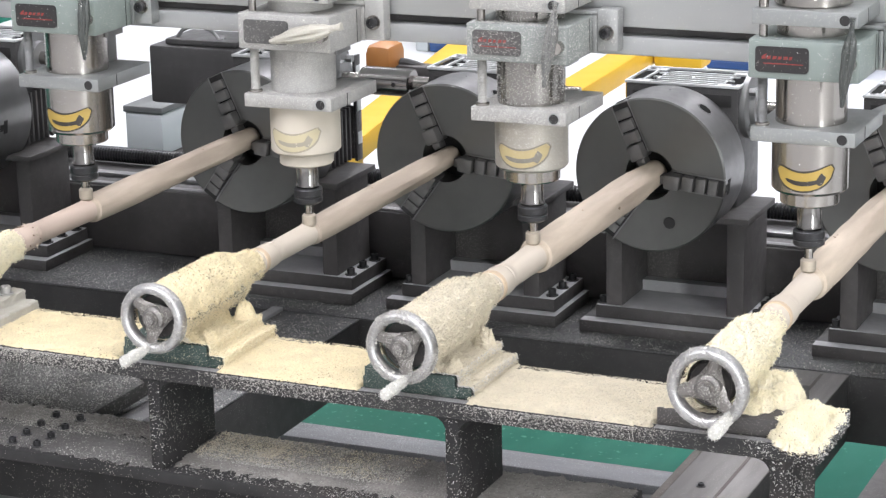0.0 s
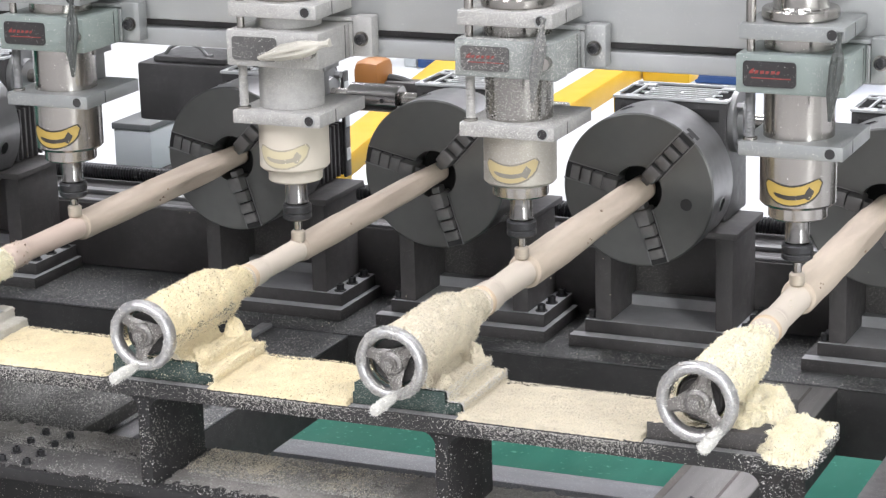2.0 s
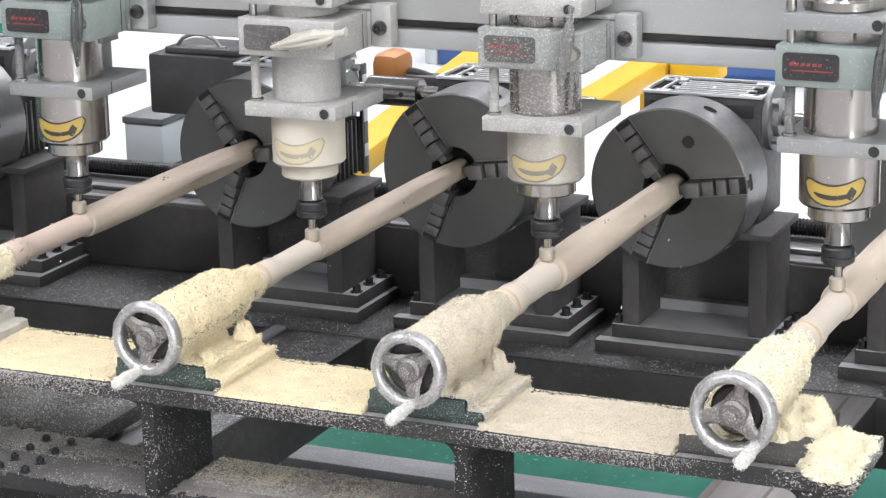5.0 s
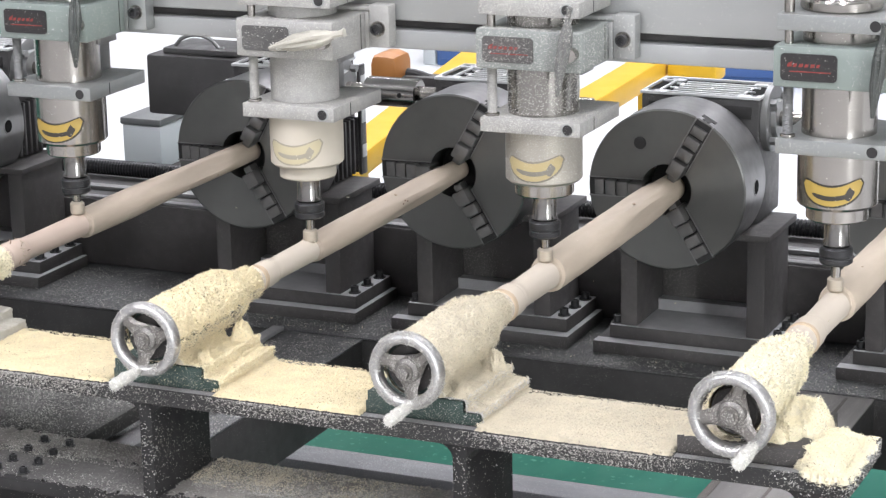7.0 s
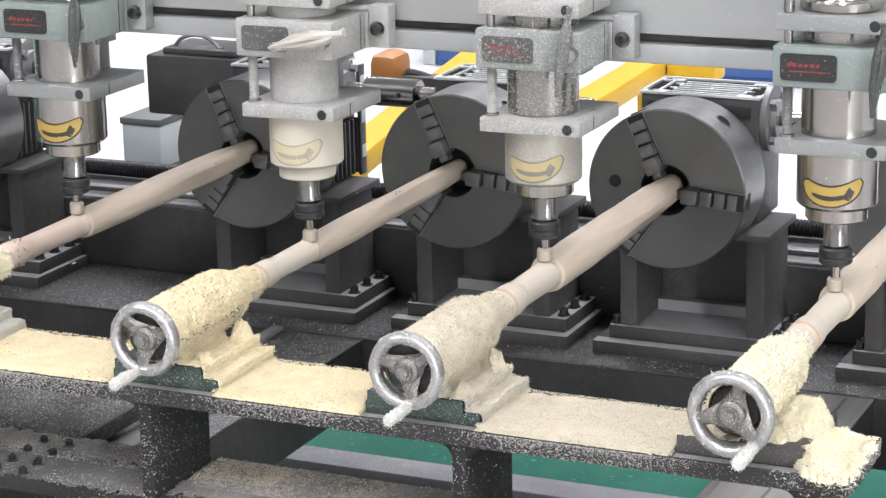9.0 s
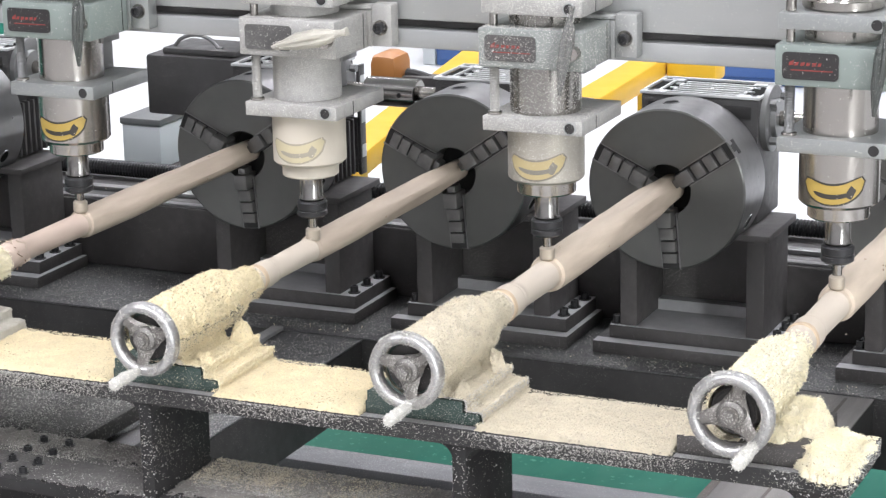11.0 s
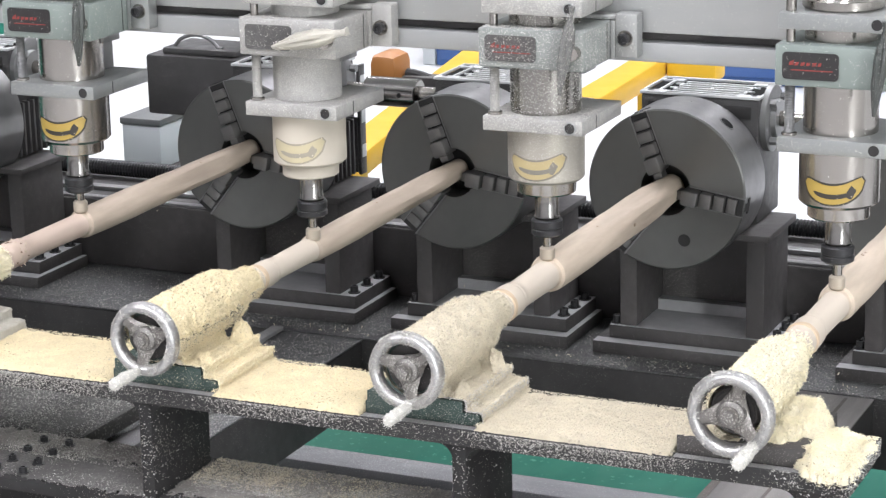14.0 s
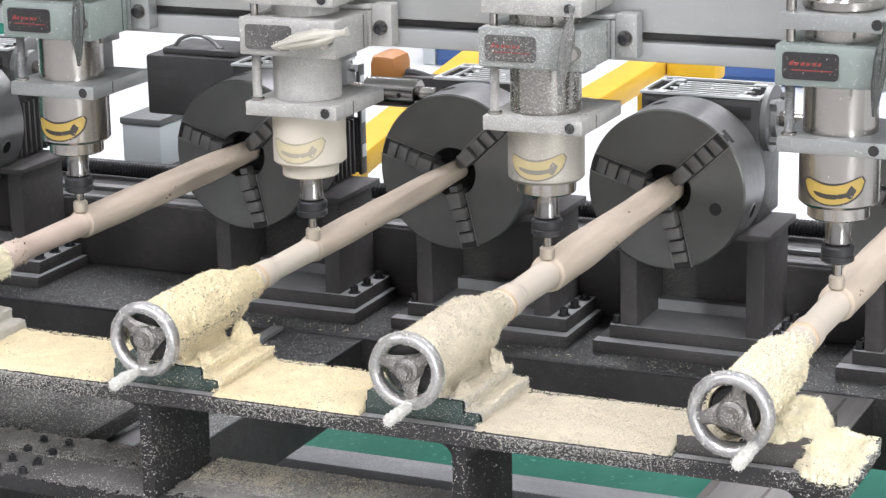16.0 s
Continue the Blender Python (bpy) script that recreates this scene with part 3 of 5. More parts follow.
# ---- workholding ----
def chuck(x):
    t = thing("lathe_chuck", x, L, 0, "dark grey three-jaw lathe chuck clamping a wooden blank", "lathe chuck", "row of lathe chucks")
    R, D = 0.125, 0.107
    part("face", lathe([(0.05, 0.040), (0.0, 0.040), (0.0, R - 0.0025), (0.0025, R)], along_y(), 96), CHUCK, t, "dark grey machined face")
    part("rim", lathe([(0.0025, R), (D - 0.003, R), (D, R - 0.003), (D, 0.03)], along_y(), 96), CHUCK_SIDE, t, "satin turned steel rim")
    part("back_plate", lathe([(D + 0.0002, 0.05), (D + 0.0002, 0.092), (0.1195, 0.092), (0.1195, 0.05)], along_y(), 64), GEAR_GREY, t, "grey adapter plate")
    part("bore", lathe([(0.051, 0.0402), (0.051, 0)], along_y(), 40), GAP_SHADE, t, "bore floor with its shade in the colour")
    for k in range(3):
        a = 120 * k
        m = pose(0, 0, 0, 0, -a, 0)
        b = box(0.030, 0.0555, -0.021, 0.02, -0.0118, 0.0118, 0.003)
        box(0.0570, 0.0760, -0.0135, 0.02, -0.0118, 0.0118, 0.0025, b)
        box(0.0785, 0.0955, -0.0095, 0.02, -0.0118, 0.0118, 0.002, b)
        box(0.0985, 0.1140, -0.0055, 0.02, -0.0118, 0.0118, 0.0015, b)
        box(0.020, 0.034, -0.012, 0.012, -0.007, 0.007, 0.002, b)
        b.transform(m)
        part("jaw", b, JAW, t, "stepped hardened steel jaw")
        # Lips in brighter metal put the slot edges' highlight into the colour.
        b = box(0.036, R - 0.0008, -0.0012, 0.01, 0.0133, 0.0156, 0)
        box(0.036, R - 0.0008, -0.0006, 0.01, -0.0150, -0.0133, 0, b)
        b.transform(m)
        part("slot_edge", b, CHUCK_SIDE, t)
        # Flat dark strips and discs stand for the shade in slots and sockets.
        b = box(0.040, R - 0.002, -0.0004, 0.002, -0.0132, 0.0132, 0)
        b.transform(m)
        part("slot_floor", b, GAP_SHADE, t, "flat dark strip painted as the jaw slot's shade")
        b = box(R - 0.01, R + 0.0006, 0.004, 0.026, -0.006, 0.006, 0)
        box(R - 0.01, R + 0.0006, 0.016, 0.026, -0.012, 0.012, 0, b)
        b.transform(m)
        part("slot_end", b, GAP_SHADE, t)
        sock = pose(0, 0, 0, 0, -(a + 60), 0) @ along_x(R - 0.001, 0.055, 0)
        part("socket_ring", lathe([(0.0, 0.0135), (0.0016, 0.0130), (0.0016, 0.0112), (0.0, 0.0108)], sock, 28), CHUCK_SIDE, t)
        part("key_socket", lathe([(0.0013, 0.0), (0.0013, 0.0112)], sock, 24), RECESS_SHADE, t, "flat dark disc painted as the key socket's shade")
    if x == STATIONS[2]:
        b = lathe([(-0.0006, 0.0), (-0.0006, 0.0095), (0.001, 0.010)], pose(0, 0, 0, 0, 60, 0) @ along_y(0.082), 24)
        part("face_hole", b, GAP_SHADE, t, "flat dark disc painted as a screw hole's shade")
    return t


BLANKS = ((0.0168, 0.0220, 0.003), (0.0163, 0.0198, 0.0), (0.0194, 0.0262, -0.002), (0.0186, 0.0252, -0.003))  # turned and raw radius, height

HOLES = (((0.664, -63),), ((0.716, -164),), ((0.642, -54),), ((0.480, -22), (0.60, 110)))  # along each stick, and round it


def blank(x, i):
    """The turned stick, from the tailstock's centre to the chuck."""
    t = thing("wooden_spindle_blank", x, 0, BLANKS[i][2], "pale wooden spindle being turned between chuck and tailstock", "wooden blank", "row of turned blanks")
    tool, (r, q, _) = YS - 0.005, BLANKS[i]
    y0 = 0.215 if i == 0 else 0.245
    c = r * 1.13
    cut = [(y0, 0), (y0, c * 0.8), (y0 + 0.012, c * 0.9), (0.284, c * 0.94), (0.2845, c * 0.88), (0.288, c * 0.985), (0.292, c), (0.314, c), (0.3175, c * 0.98), (0.3182, c * 0.955), (0.3212, c * 0.955), (0.3218, c * 0.965), (0.325, c * 0.96), (0.3285, r * 0.97)]
    if i == 0:
        cut = [(y if y < 0.28 else y - 0.036, w) for y, w in cut[:2]] + [(y - 0.036, w) for y, w in cut[3:]] + [(0.312, r * 0.968)]
    cut += [(0.33 + 0.01 * k, r * (0.965 + 0.0045 * k)) for k in range(1, 11)] + [(tool - 0.002, r)]
    if i:
        part("collar", lathe([(0.281, c * 0.9), (0.2825, c * 1.02), (0.2895, c * 1.03), (0.2910, c * 0.97)], along_y(), 40, wob=0.03), WOOD_COLLAR, t, "tan collar at the turned end")
    part("turned_section", lathe(cut, along_y(), 40, wob=0.006), WOOD if i else WOOD_PINK, t, "smooth freshly turned pale wood")
    raw = [(tool - 0.003, r * 0.99), (tool + 0.003, r * 1.08), (tool + 0.005, q * 0.955), (tool + 0.010, q * 0.985)] + [(0.50 + 0.037 * k, q * (1.0 + 0.012 * (k % 3))) for k in range(10)]
    raw += [(0.86, q * 0.97), (0.885, q * 0.9), (0.915, q * 0.84), (0.96, q * 0.8), (0.96, 0)]
    raw_bm = lathe(raw, along_y(), 56, wob=0.02)
    for flat in (-64, 26, 116, 206):  # sawn faces that the cutter has not reached
        w = Vector((math.cos(radians(flat + 31 * i)), 0, math.sin(radians(flat + 31 * i))))
        for v in raw_bm.verts:
            keep = q * (1.08 - 0.24 * min(1.0, max(0.0, (v.co.y - 0.54) / 0.2)))
            if v.co.dot(w) > keep:
                v.co -= w * (v.co.dot(w) - keep)
    surf = [v.co.copy() for v in raw_bm.verts]
    part("uncut_section", raw_bm, WOOD_RAW if i > 1 else WOOD_BROWN, t, "rough unturned wood with brown streaks", 18)
    rnd = random.Random(40 + i)
    if i == 0:
        for k in range(34):  # torn splinters round the bead
            a, y = 6.283 * k / 34 + rnd.uniform(-0.08, 0.08), rnd.uniform(0.256, 0.284)
            part("splinter", grains([(c * 1.0 * math.cos(a), y, c * 1.0 * math.sin(a))], 0.0052, k, 0.3, 0.55), KNOT if k % 3 == 0 else WOOD_RAW, t, smooth=0)
    # groups of dark worm holes, and a few faint knots elsewhere
    marks = [(y0 + dy, radians(a0 + da), 1.0) for y0, a0 in HOLES[i] for dy, da in ((-0.008, -5), (0.0, 4), (0.007, -3))]
    marks += [(rnd.uniform(0.53, 0.84), rnd.uniform(0, 6.28), 1.5) for _ in range(3)]
    for y, a, size in marks:
        w = Vector((math.cos(a), 0, math.sin(a)))
        e = max((p.dot(w) for p in surf if abs(p.y - y) < 0.02), default=q) - 0.0006 * size
        b = bmesh.new()
        bmesh.ops.create_icosphere(b, subdivisions=2, radius=1)
        b.transform(pose(e * w.x, y, e * w.z) @ Euler((0, -a, 0)).to_matrix().to_4x4() @ Matrix.Diagonal((0.0012, 0.0026 * size, 0.0015 * size, 1)))
        part("knot", b, KNOT if size == 1.0 else KNOT_FAINT, t)
    return t


def pedestal(x):
    t = thing("headstock_pedestal", x, 0, -0.2848, "black steel headstock pedestal bolted to the machine bed", "machine pedestal", "row of headstock pedestals")
    part("lower_plate", box(-0.135, 0.176, 0.973, 1.136, 0, 0.0195, 0.0015), BLACK_DUSTY, t)
    part("upper_plate", box(-0.115, 0.166, 0.996, 1.134, 0.020, 0.041, 0.0015), BLACK_DUSTY, t)
    # Thin pale sheets: dust plus the painted sheen of the plate tops.
    part("dust_sheen", box(-0.114, 0.165, 0.997, 1.133, 0.0410, 0.0414, 0), DUST_SHEEN, t, "grey dust film with the plate's sheen painted in")
    part("dust_sheen", box(-0.134, 0.175, 0.974, 0.9955, 0.0195, 0.0199, 0), DUST_SHEEN, t, "grey dust film with the plate's sheen painted in")
    part("dust_sheen", box(0.1665, 0.175, 0.996, 1.135, 0.0195, 0.0199, 0), DUST_SHEEN, t, "grey dust film with the plate's sheen painted in")
    part("cheek", box(0.108, 0.137, 1.0, 1.13, 0.0415, 0.1985, 0.002), BLACK, t)
    part("cheek", box(-0.098, -0.070, 1.0, 1.13, 0.0415, 0.1985, 0.002), BLACK, t)
    part("back_plate", box(-0.0695, 0.1075, 1.122, 1.13, 0.0415, 0.1985, 0.002), BLACK, t)
    # Pale colour stands in for light that reaches the bar.
    part("foot_bar", prism([(-0.0690, 0.0418), (0.1070, 0.0418), (0.1070, 0.0600), (-0.0690, 0.0600)], 1.100, 1.1215), DUST_SHEEN, t, "grey foot bar with dust and light in its colour")
    part("top_plate", box(-0.10, 0.146, 0.99, 1.144, 0.199, 0.2095, 0.0015), BLACK, t)
    for bx, by in ((0.1535, 1.018), (0.1535, 1.066), (0.1535, 1.114), (-0.1065, 1.012), (-0.1065, 1.06), (-0.1065, 1.108)):
        b = bolt(0.0068, 0.0125)
        b.transform(Matrix.Translation((bx, by, 0.0409)))
        part("bolt", b, NUT, t, "black socket-head screw")
    return t


def gearbox(x, finned=False):
    t = thing("worm_gearbox", x, 1.055, -0.0745, "black cast worm gearbox with bright ribbed top", "gearbox", "row of gearboxes")
    w0, w1 = -0.083, 0.088 if finned else 0.108
    part("housing", box(w0, w1, 0.0, 0.118, 0.0, 0.196, 0.004), GEAR_BLACK, t)
    b = box(w0 - 0.001, w1 + 0.001, -0.002, 0.001, 0.196, 0.2005, 0.0005)
    box(w0 - 0.001, w1 + 0.001, 0.119, 0.122, 0.196, 0.2005, 0.0005, b)
    box(w0 - 0.001, w0 + 0.002, 0.001, 0.119, 0.196, 0.2005, 0.0005, b)
    box(w1 - 0.002, w1 + 0.001, 0.001, 0.119, 0.196, 0.2005, 0.0005, b)
    part("top_edge", b, GEAR_ALU, t, "bright machined edge")
    # The depth between the ribs is only this plate, painted dark as shade.
    part("top_shade", box(w0 + 0.0025, w1 - 0.0025, 0.0015, 0.1185, 0.196, 0.1963, 0), RECESS_SHADE, t, "thin black plate painted as the shade between the ribs")
    for k in range(6):
        y = 0.018 + 0.0155 * k
        a = 0.012 * (k % 2)
        part("top_rib", box(w0 + 0.031 + a, w1 - 0.022 - a, y, y + 0.0032, 0.196, 0.1987, 0.0004), GEAR_ALU, t)
    for bx, y0, y1 in ((w0 + 0.041, 0.0335, 0.050), (w0 + 0.041, 0.0645, 0.081), (w1 - 0.036, 0.0335, 0.050), (w1 - 0.036, 0.0645, 0.081), (0.012, 0.049, 0.0645)):
        part("top_rib", box(bx, bx + 0.0034, y0, y1, 0.1961, 0.1986, 0.0004), GEAR_ALU, t)
    for px, py in ((w0 + 0.012, 0.014), (w0 + 0.012, 0.105), (w1 - 0.012, 0.014), (w1 - 0.012, 0.105)):
        b = box(px - 0.014 if px < 0 else px - 0.026, px + 0.026 if px < 0 else px + 0.010, py - 0.007, py + 0.007, 0.196, 0.1995, 0.0005)
        part("corner_pad", b, GEAR_ALU, t)
        # A flat disc, dark with the hole's painted shade.
        part("pad_hole", lathe([(0.1998, 0), (0.1998, 0.0055)], Matrix.Translation((px, py, 0)), 14), GAP_SHADE, t)
    part("brace_rib", prism([(w0 + 0.022, 0.196), (w0 + 0.0255, 0.196), (w0 + 0.0255, 0.1995), (w0 + 0.022, 0.1995)], 0.004, 0.116), GEAR_ALU, t)
    # The recessed panel's shade, painted as a dark bar.
    part("front_frame", box(w0 + 0.012, w1 - 0.012, -0.0015, 0.002, 0.165, 0.185, 0.001), GAP_SHADE, t)
    fx = w1
    part("side_flange", lathe([(0, 0), (0, 0.052), (0.009, 0.052), (0.011, 0.049), (0.011, 0.032), (0.019, 0.030), (0.019, 0.0)], along_x(fx, 0.055, 0.158), 40), GEAR_GREY, t, "round grey bearing flange")
    for k in range(4):
        a = radians(45 + 90 * k)
        part("flange_bolt", rod((fx + 0.010, 0.055 + 0.042 * math.cos(a), 0.158 + 0.042 * math.sin(a)), (fx + 0.022, 0.055 + 0.042 * math.cos(a), 0.158 + 0.042 * math.sin(a)), 0.0068, 6), GEAR_GREY, t)
    if finned:
        for k in range(7):
            part("cooling_fin", box(fx + 0.0004, fx + 0.014, 0.0 + 0.016 * k, 0.006 + 0.016 * k, 0.004, 0.100, 0.001), GEAR_BLACK, t)
        part("terminal_strip", box(fx + 0.0145, fx + 0.020, 0.096, 0.118, 0.0, 0.19, 0.001), GEAR_BLACK, t)
        for z0 in (0.03, 0.09, 0.15):
            part("terminal_clip", box(fx + 0.0202, fx + 0.0215, 0.099, 0.115, z0, z0 + 0.022, 0.0005), GEAR_ALU, t)
    part("shaft", rod((fx + 0.0195, 0.055, 0.158), (fx + 0.062, 0.055, 0.158), 0.0125, 24), STEEL, t, "bright drive shaft")
    return t


def coupling(x, length):
    t = thing("shaft_coupling", x, 1.11, 0.0835, "bright steel shaft coupling between two gearboxes", "shaft coupling", "shaft couplings")
    part("sleeve", lathe([(0, 0), (0, 0.022), (0.002, 0.0245), (length - 0.002, 0.0245), (length, 0.022), (length, 0.0)], along_x(), 32), SHAFT, t)
    part("set_screw", rod((length * 0.72, -0.0240, 0), (length * 0.72, -0.0252, 0), 0.004, 12), GAP_SHADE, t)
    part("stub", rod((length + 0.0005, 0, 0), (length + 0.032, 0, 0), 0.0125, 20), STEEL, t)
    return t


def lead_screw():
    n = 620
    prof = [(0, 0)]
    for k in range(n):
        prof += [(0.0062 * k, 0.0155), (0.0062 * k + 0.0031, 0.0125)]
    prof += [(0.0062 * n, 0)]
    solo("lead_screw", lathe(prof, along_x(), 14), NUT, -2.0, 1.31, -0.1435, "long black threaded lead screw behind the headstocks", "lead screw", smooth=0)


def handwheel_parts(t, turn, dusty, off):
    w = new("handwheel")
    w.parent = t
    w.matrix_basis = pose(*off, 0, -turn, 0) @ Matrix.Scale(1.055 if off[2] else 1.0, 4)
    tagged(w, "dusty chromed three-spoke handwheel")
    R, r = 0.0400, 0.0071
    ring = [(0.0025 + r * 1.5 * math.sin(a), R + r * math.cos(a)) for a in (2 * math.pi * k / 18 for k in range(19))]
    part("rim", lathe(ring, along_y(), 72), WHEEL, w, "polished rim caked with dust")
    part("hub", lathe([(-0.004, 0), (-0.004, 0.0112), (-0.001, 0.0150), (0.008, 0.0170), (0.0135, 0.0170), (0.0135, 0)], along_y(), 32), HUB, w, "dull dusty hub")
    part("washer", lathe([(-0.0062, 0), (-0.0062, 0.0098), (-0.0041, 0.0104), (-0.0041, 0)], along_y(), 28), SPOKE, w)
    part("hub_nut", lathe([(-0.0135, 0), (-0.0135, 0.0052), (-0.0125, 0.0074), (-0.0064, 0.0074), (-0.0064, 0)], along_y(), 6), HUB, w)
    rnd, spots, tall = random.Random(int(turn) + 50), [], []
    for _ in range(dusty):
        a, c = rnd.uniform(0, 2 * math.pi), rnd.uniform(-0.5, 2.8)
        thickness = noise.noise((2.6 * math.cos(a), 2.6 * math.sin(a), turn)) + 0.6 * noise.noise((9 * math.cos(a), 9 * math.sin(a), c * 2 + turn))
        if thickness < rnd.uniform(-0.55, 0.35):
            continue
        lift = 1.0 + 0.16 * rnd.random() * max(0.0, thickness)
        q = R + r * lift * math.cos(c)
        (tall if rnd.random() < 0.14 else spots).append((q * math.cos(a), 0.0025 - r * 1.5 * lift * math.sin(c), q * math.sin(a)))
    part("rim_dust", grains(spots, 0.0010, 31), PALE_CHIPS, w, "loose dust on the rim", smooth=0)
    part("rim_dust", grains(tall, 0.0021, 32, 0.3, 0.5), SPECK, w, "splinters stuck to the rim", smooth=0)
    for k in range(3):
        m = pose(0, 0, 0, 0, -(-90 + 120 * k), 0)
        b = bmesh.new()
        sec = []
        for s, hw, y in ((0.008, 0.0150, 0.006), (0.016, 0.0122, 0.0055), (0.024, 0.0086, 0.004), (0.030, 0.0080, 0.003), (0.037, 0.0100, 0.0025)):
            sec.append([b.verts.new((s, y + dy, dz)) for dy, dz in ((-0.0045, -hw * 0.55), (-0.0055, 0), (-0.0045, hw * 0.55), (0.0, hw), (0.004, hw * 0.6), (0.004, -hw * 0.6), (0.0, -hw))])
        for p, q in zip(sec, sec[1:]):
            for i in range(7):
                b.faces.new((p[i], p[(i + 1) % 7], q[(i + 1) % 7], q[i]))
        bmesh.ops.recalc_face_normals(b, faces=b.faces)
        b.transform(m)
        part("spoke", b, SPOKE, w)
        bits = [m @ Vector((rnd.uniform(0.012, 0.036), -0.0012 + rnd.uniform(0, 0.0015), rnd.gauss(0, 0.0045))) for _ in range(dusty // 24)]
        part("spoke_dust", grains(bits, 0.0011, 60 + k), PALE_CHIPS, w, smooth=0)
    m = pose(0, 0, 0, 0, 90, 0)
    b = lathe([(-0.066, 0), (-0.066, 0.0048), (-0.0645, 0.0066), (-0.060, 0.0074), (-0.035, 0.0071), (-0.020, 0.0060), (-0.013, 0.0048), (-0.006, 0.0042), (-0.004, 0.0)], m @ along_y(0.0400, 0.0, 0), 24, wob=0.12)
    grip = part("crank_grip", b, GRIP, w, "dust-caked crank grip")
    bits = []
    for _ in range(420):
        a, y = rnd.uniform(0, 6.283), -0.066 + 0.062 * rnd.random()
        q = (0.0074 if y < -0.03 else 0.0062) * rnd.uniform(0.97, 1.1)
        bits.append(Vector((q * math.cos(a), y, -0.0400 + q * math.sin(a))))
    part("grip_dust", grains(bits, 0.0012, 71), SPECK, grip, smooth=0)


SLIM = (0.0, 0.001, 0.0, 0.0055)  # how much thinner each barrel is than the thickest
LOW = ((0, 0, 0), (0, 0, 0), (0, 0, 0), (0.0, 0, -0.005))  # how far each barrel lies off its station


def tailstock(x, i, turn):
    cast = DARK_BASE if i == 3 else GREEN_CAST
    t = thing("tailstock", x, -0.03 if i == 0 else 0, 0, "cast tailstock with chromed handwheel, caked in pale sawdust", "tailstock", "row of tailstocks")
    back = 0.024 if i == 0 else 0.0
    part("base_plate", box(-0.078, 0.072, 0.047, 0.186 + back, -0.0755, -0.0535 if i == 3 else -0.060, 0.0015), cast, t, "dark cast base plate")
    if i < 3:
        part("upper_base", box(-0.074, 0.050, 0.0485, 0.180 + back, -0.0598, -0.0465, 0.002), cast, t)
    part("neck", prism([(-0.021, -0.0535 if i == 3 else -0.047), (0.021, -0.0535 if i == 3 else -0.047), (0.020, -0.015), (-0.020, -0.015)], 0.056, 0.157, bevel=0.003), cast, t)
    part("barrel", lathe([(y, max(0.0, r - (SLIM[i] + 0.0005 if r else 0))) for y, r in ((0.014, 0), (0.014, 0.032), (0.018, 0.0345), (0.18, 0.0345), (0.20, 0.031), (0.235, 0.0195), (0.262, 0.0175), (0.262, 0))], along_y(*LOW[i]), 40), cast, t)
    part("end_cap", lathe([(0.0128, 0), (0.0128, 0.029 - SLIM[i]), (0.0138, 0.030 - SLIM[i])], along_y(*LOW[i]), 36), DARK_BASE, t, "dark dusty end face")
    part("quill", rod((LOW[i][0], -0.004, LOW[i][2]), (LOW[i][0], 0.03, LOW[i][2]), 0.0095, 20), STEEL, t)
    if i in (1, 2):
        part("front_face", box(-0.0745, 0.0505, 0.0462, 0.0484, -0.0752, -0.0466, 0.0006), cast, t)
    if i > 0:
        part("ledge_film", box(-0.078, 0.071, 0.0346, 0.046, -0.0759, -0.0754, 0), CONCRETE, t, "thin grey dust before the base")
    if i == 0:
        b = bolt(0.0075, 0.012)
        b.transform(Matrix.Translation((0.043, 0.182, -0.0440)))
        part("clamp_bolt", b, ALU_DUSTY, t, "dusty clamping bolt")
    handwheel_parts(t, turn, (1500, 2600, 5200, 3200)[i], LOW[i])
    return t




def barrel_radius(y):
    return 0.0352 if y < 0.185 else max(0.0195, 0.0352 - (y - 0.185) * 0.32)


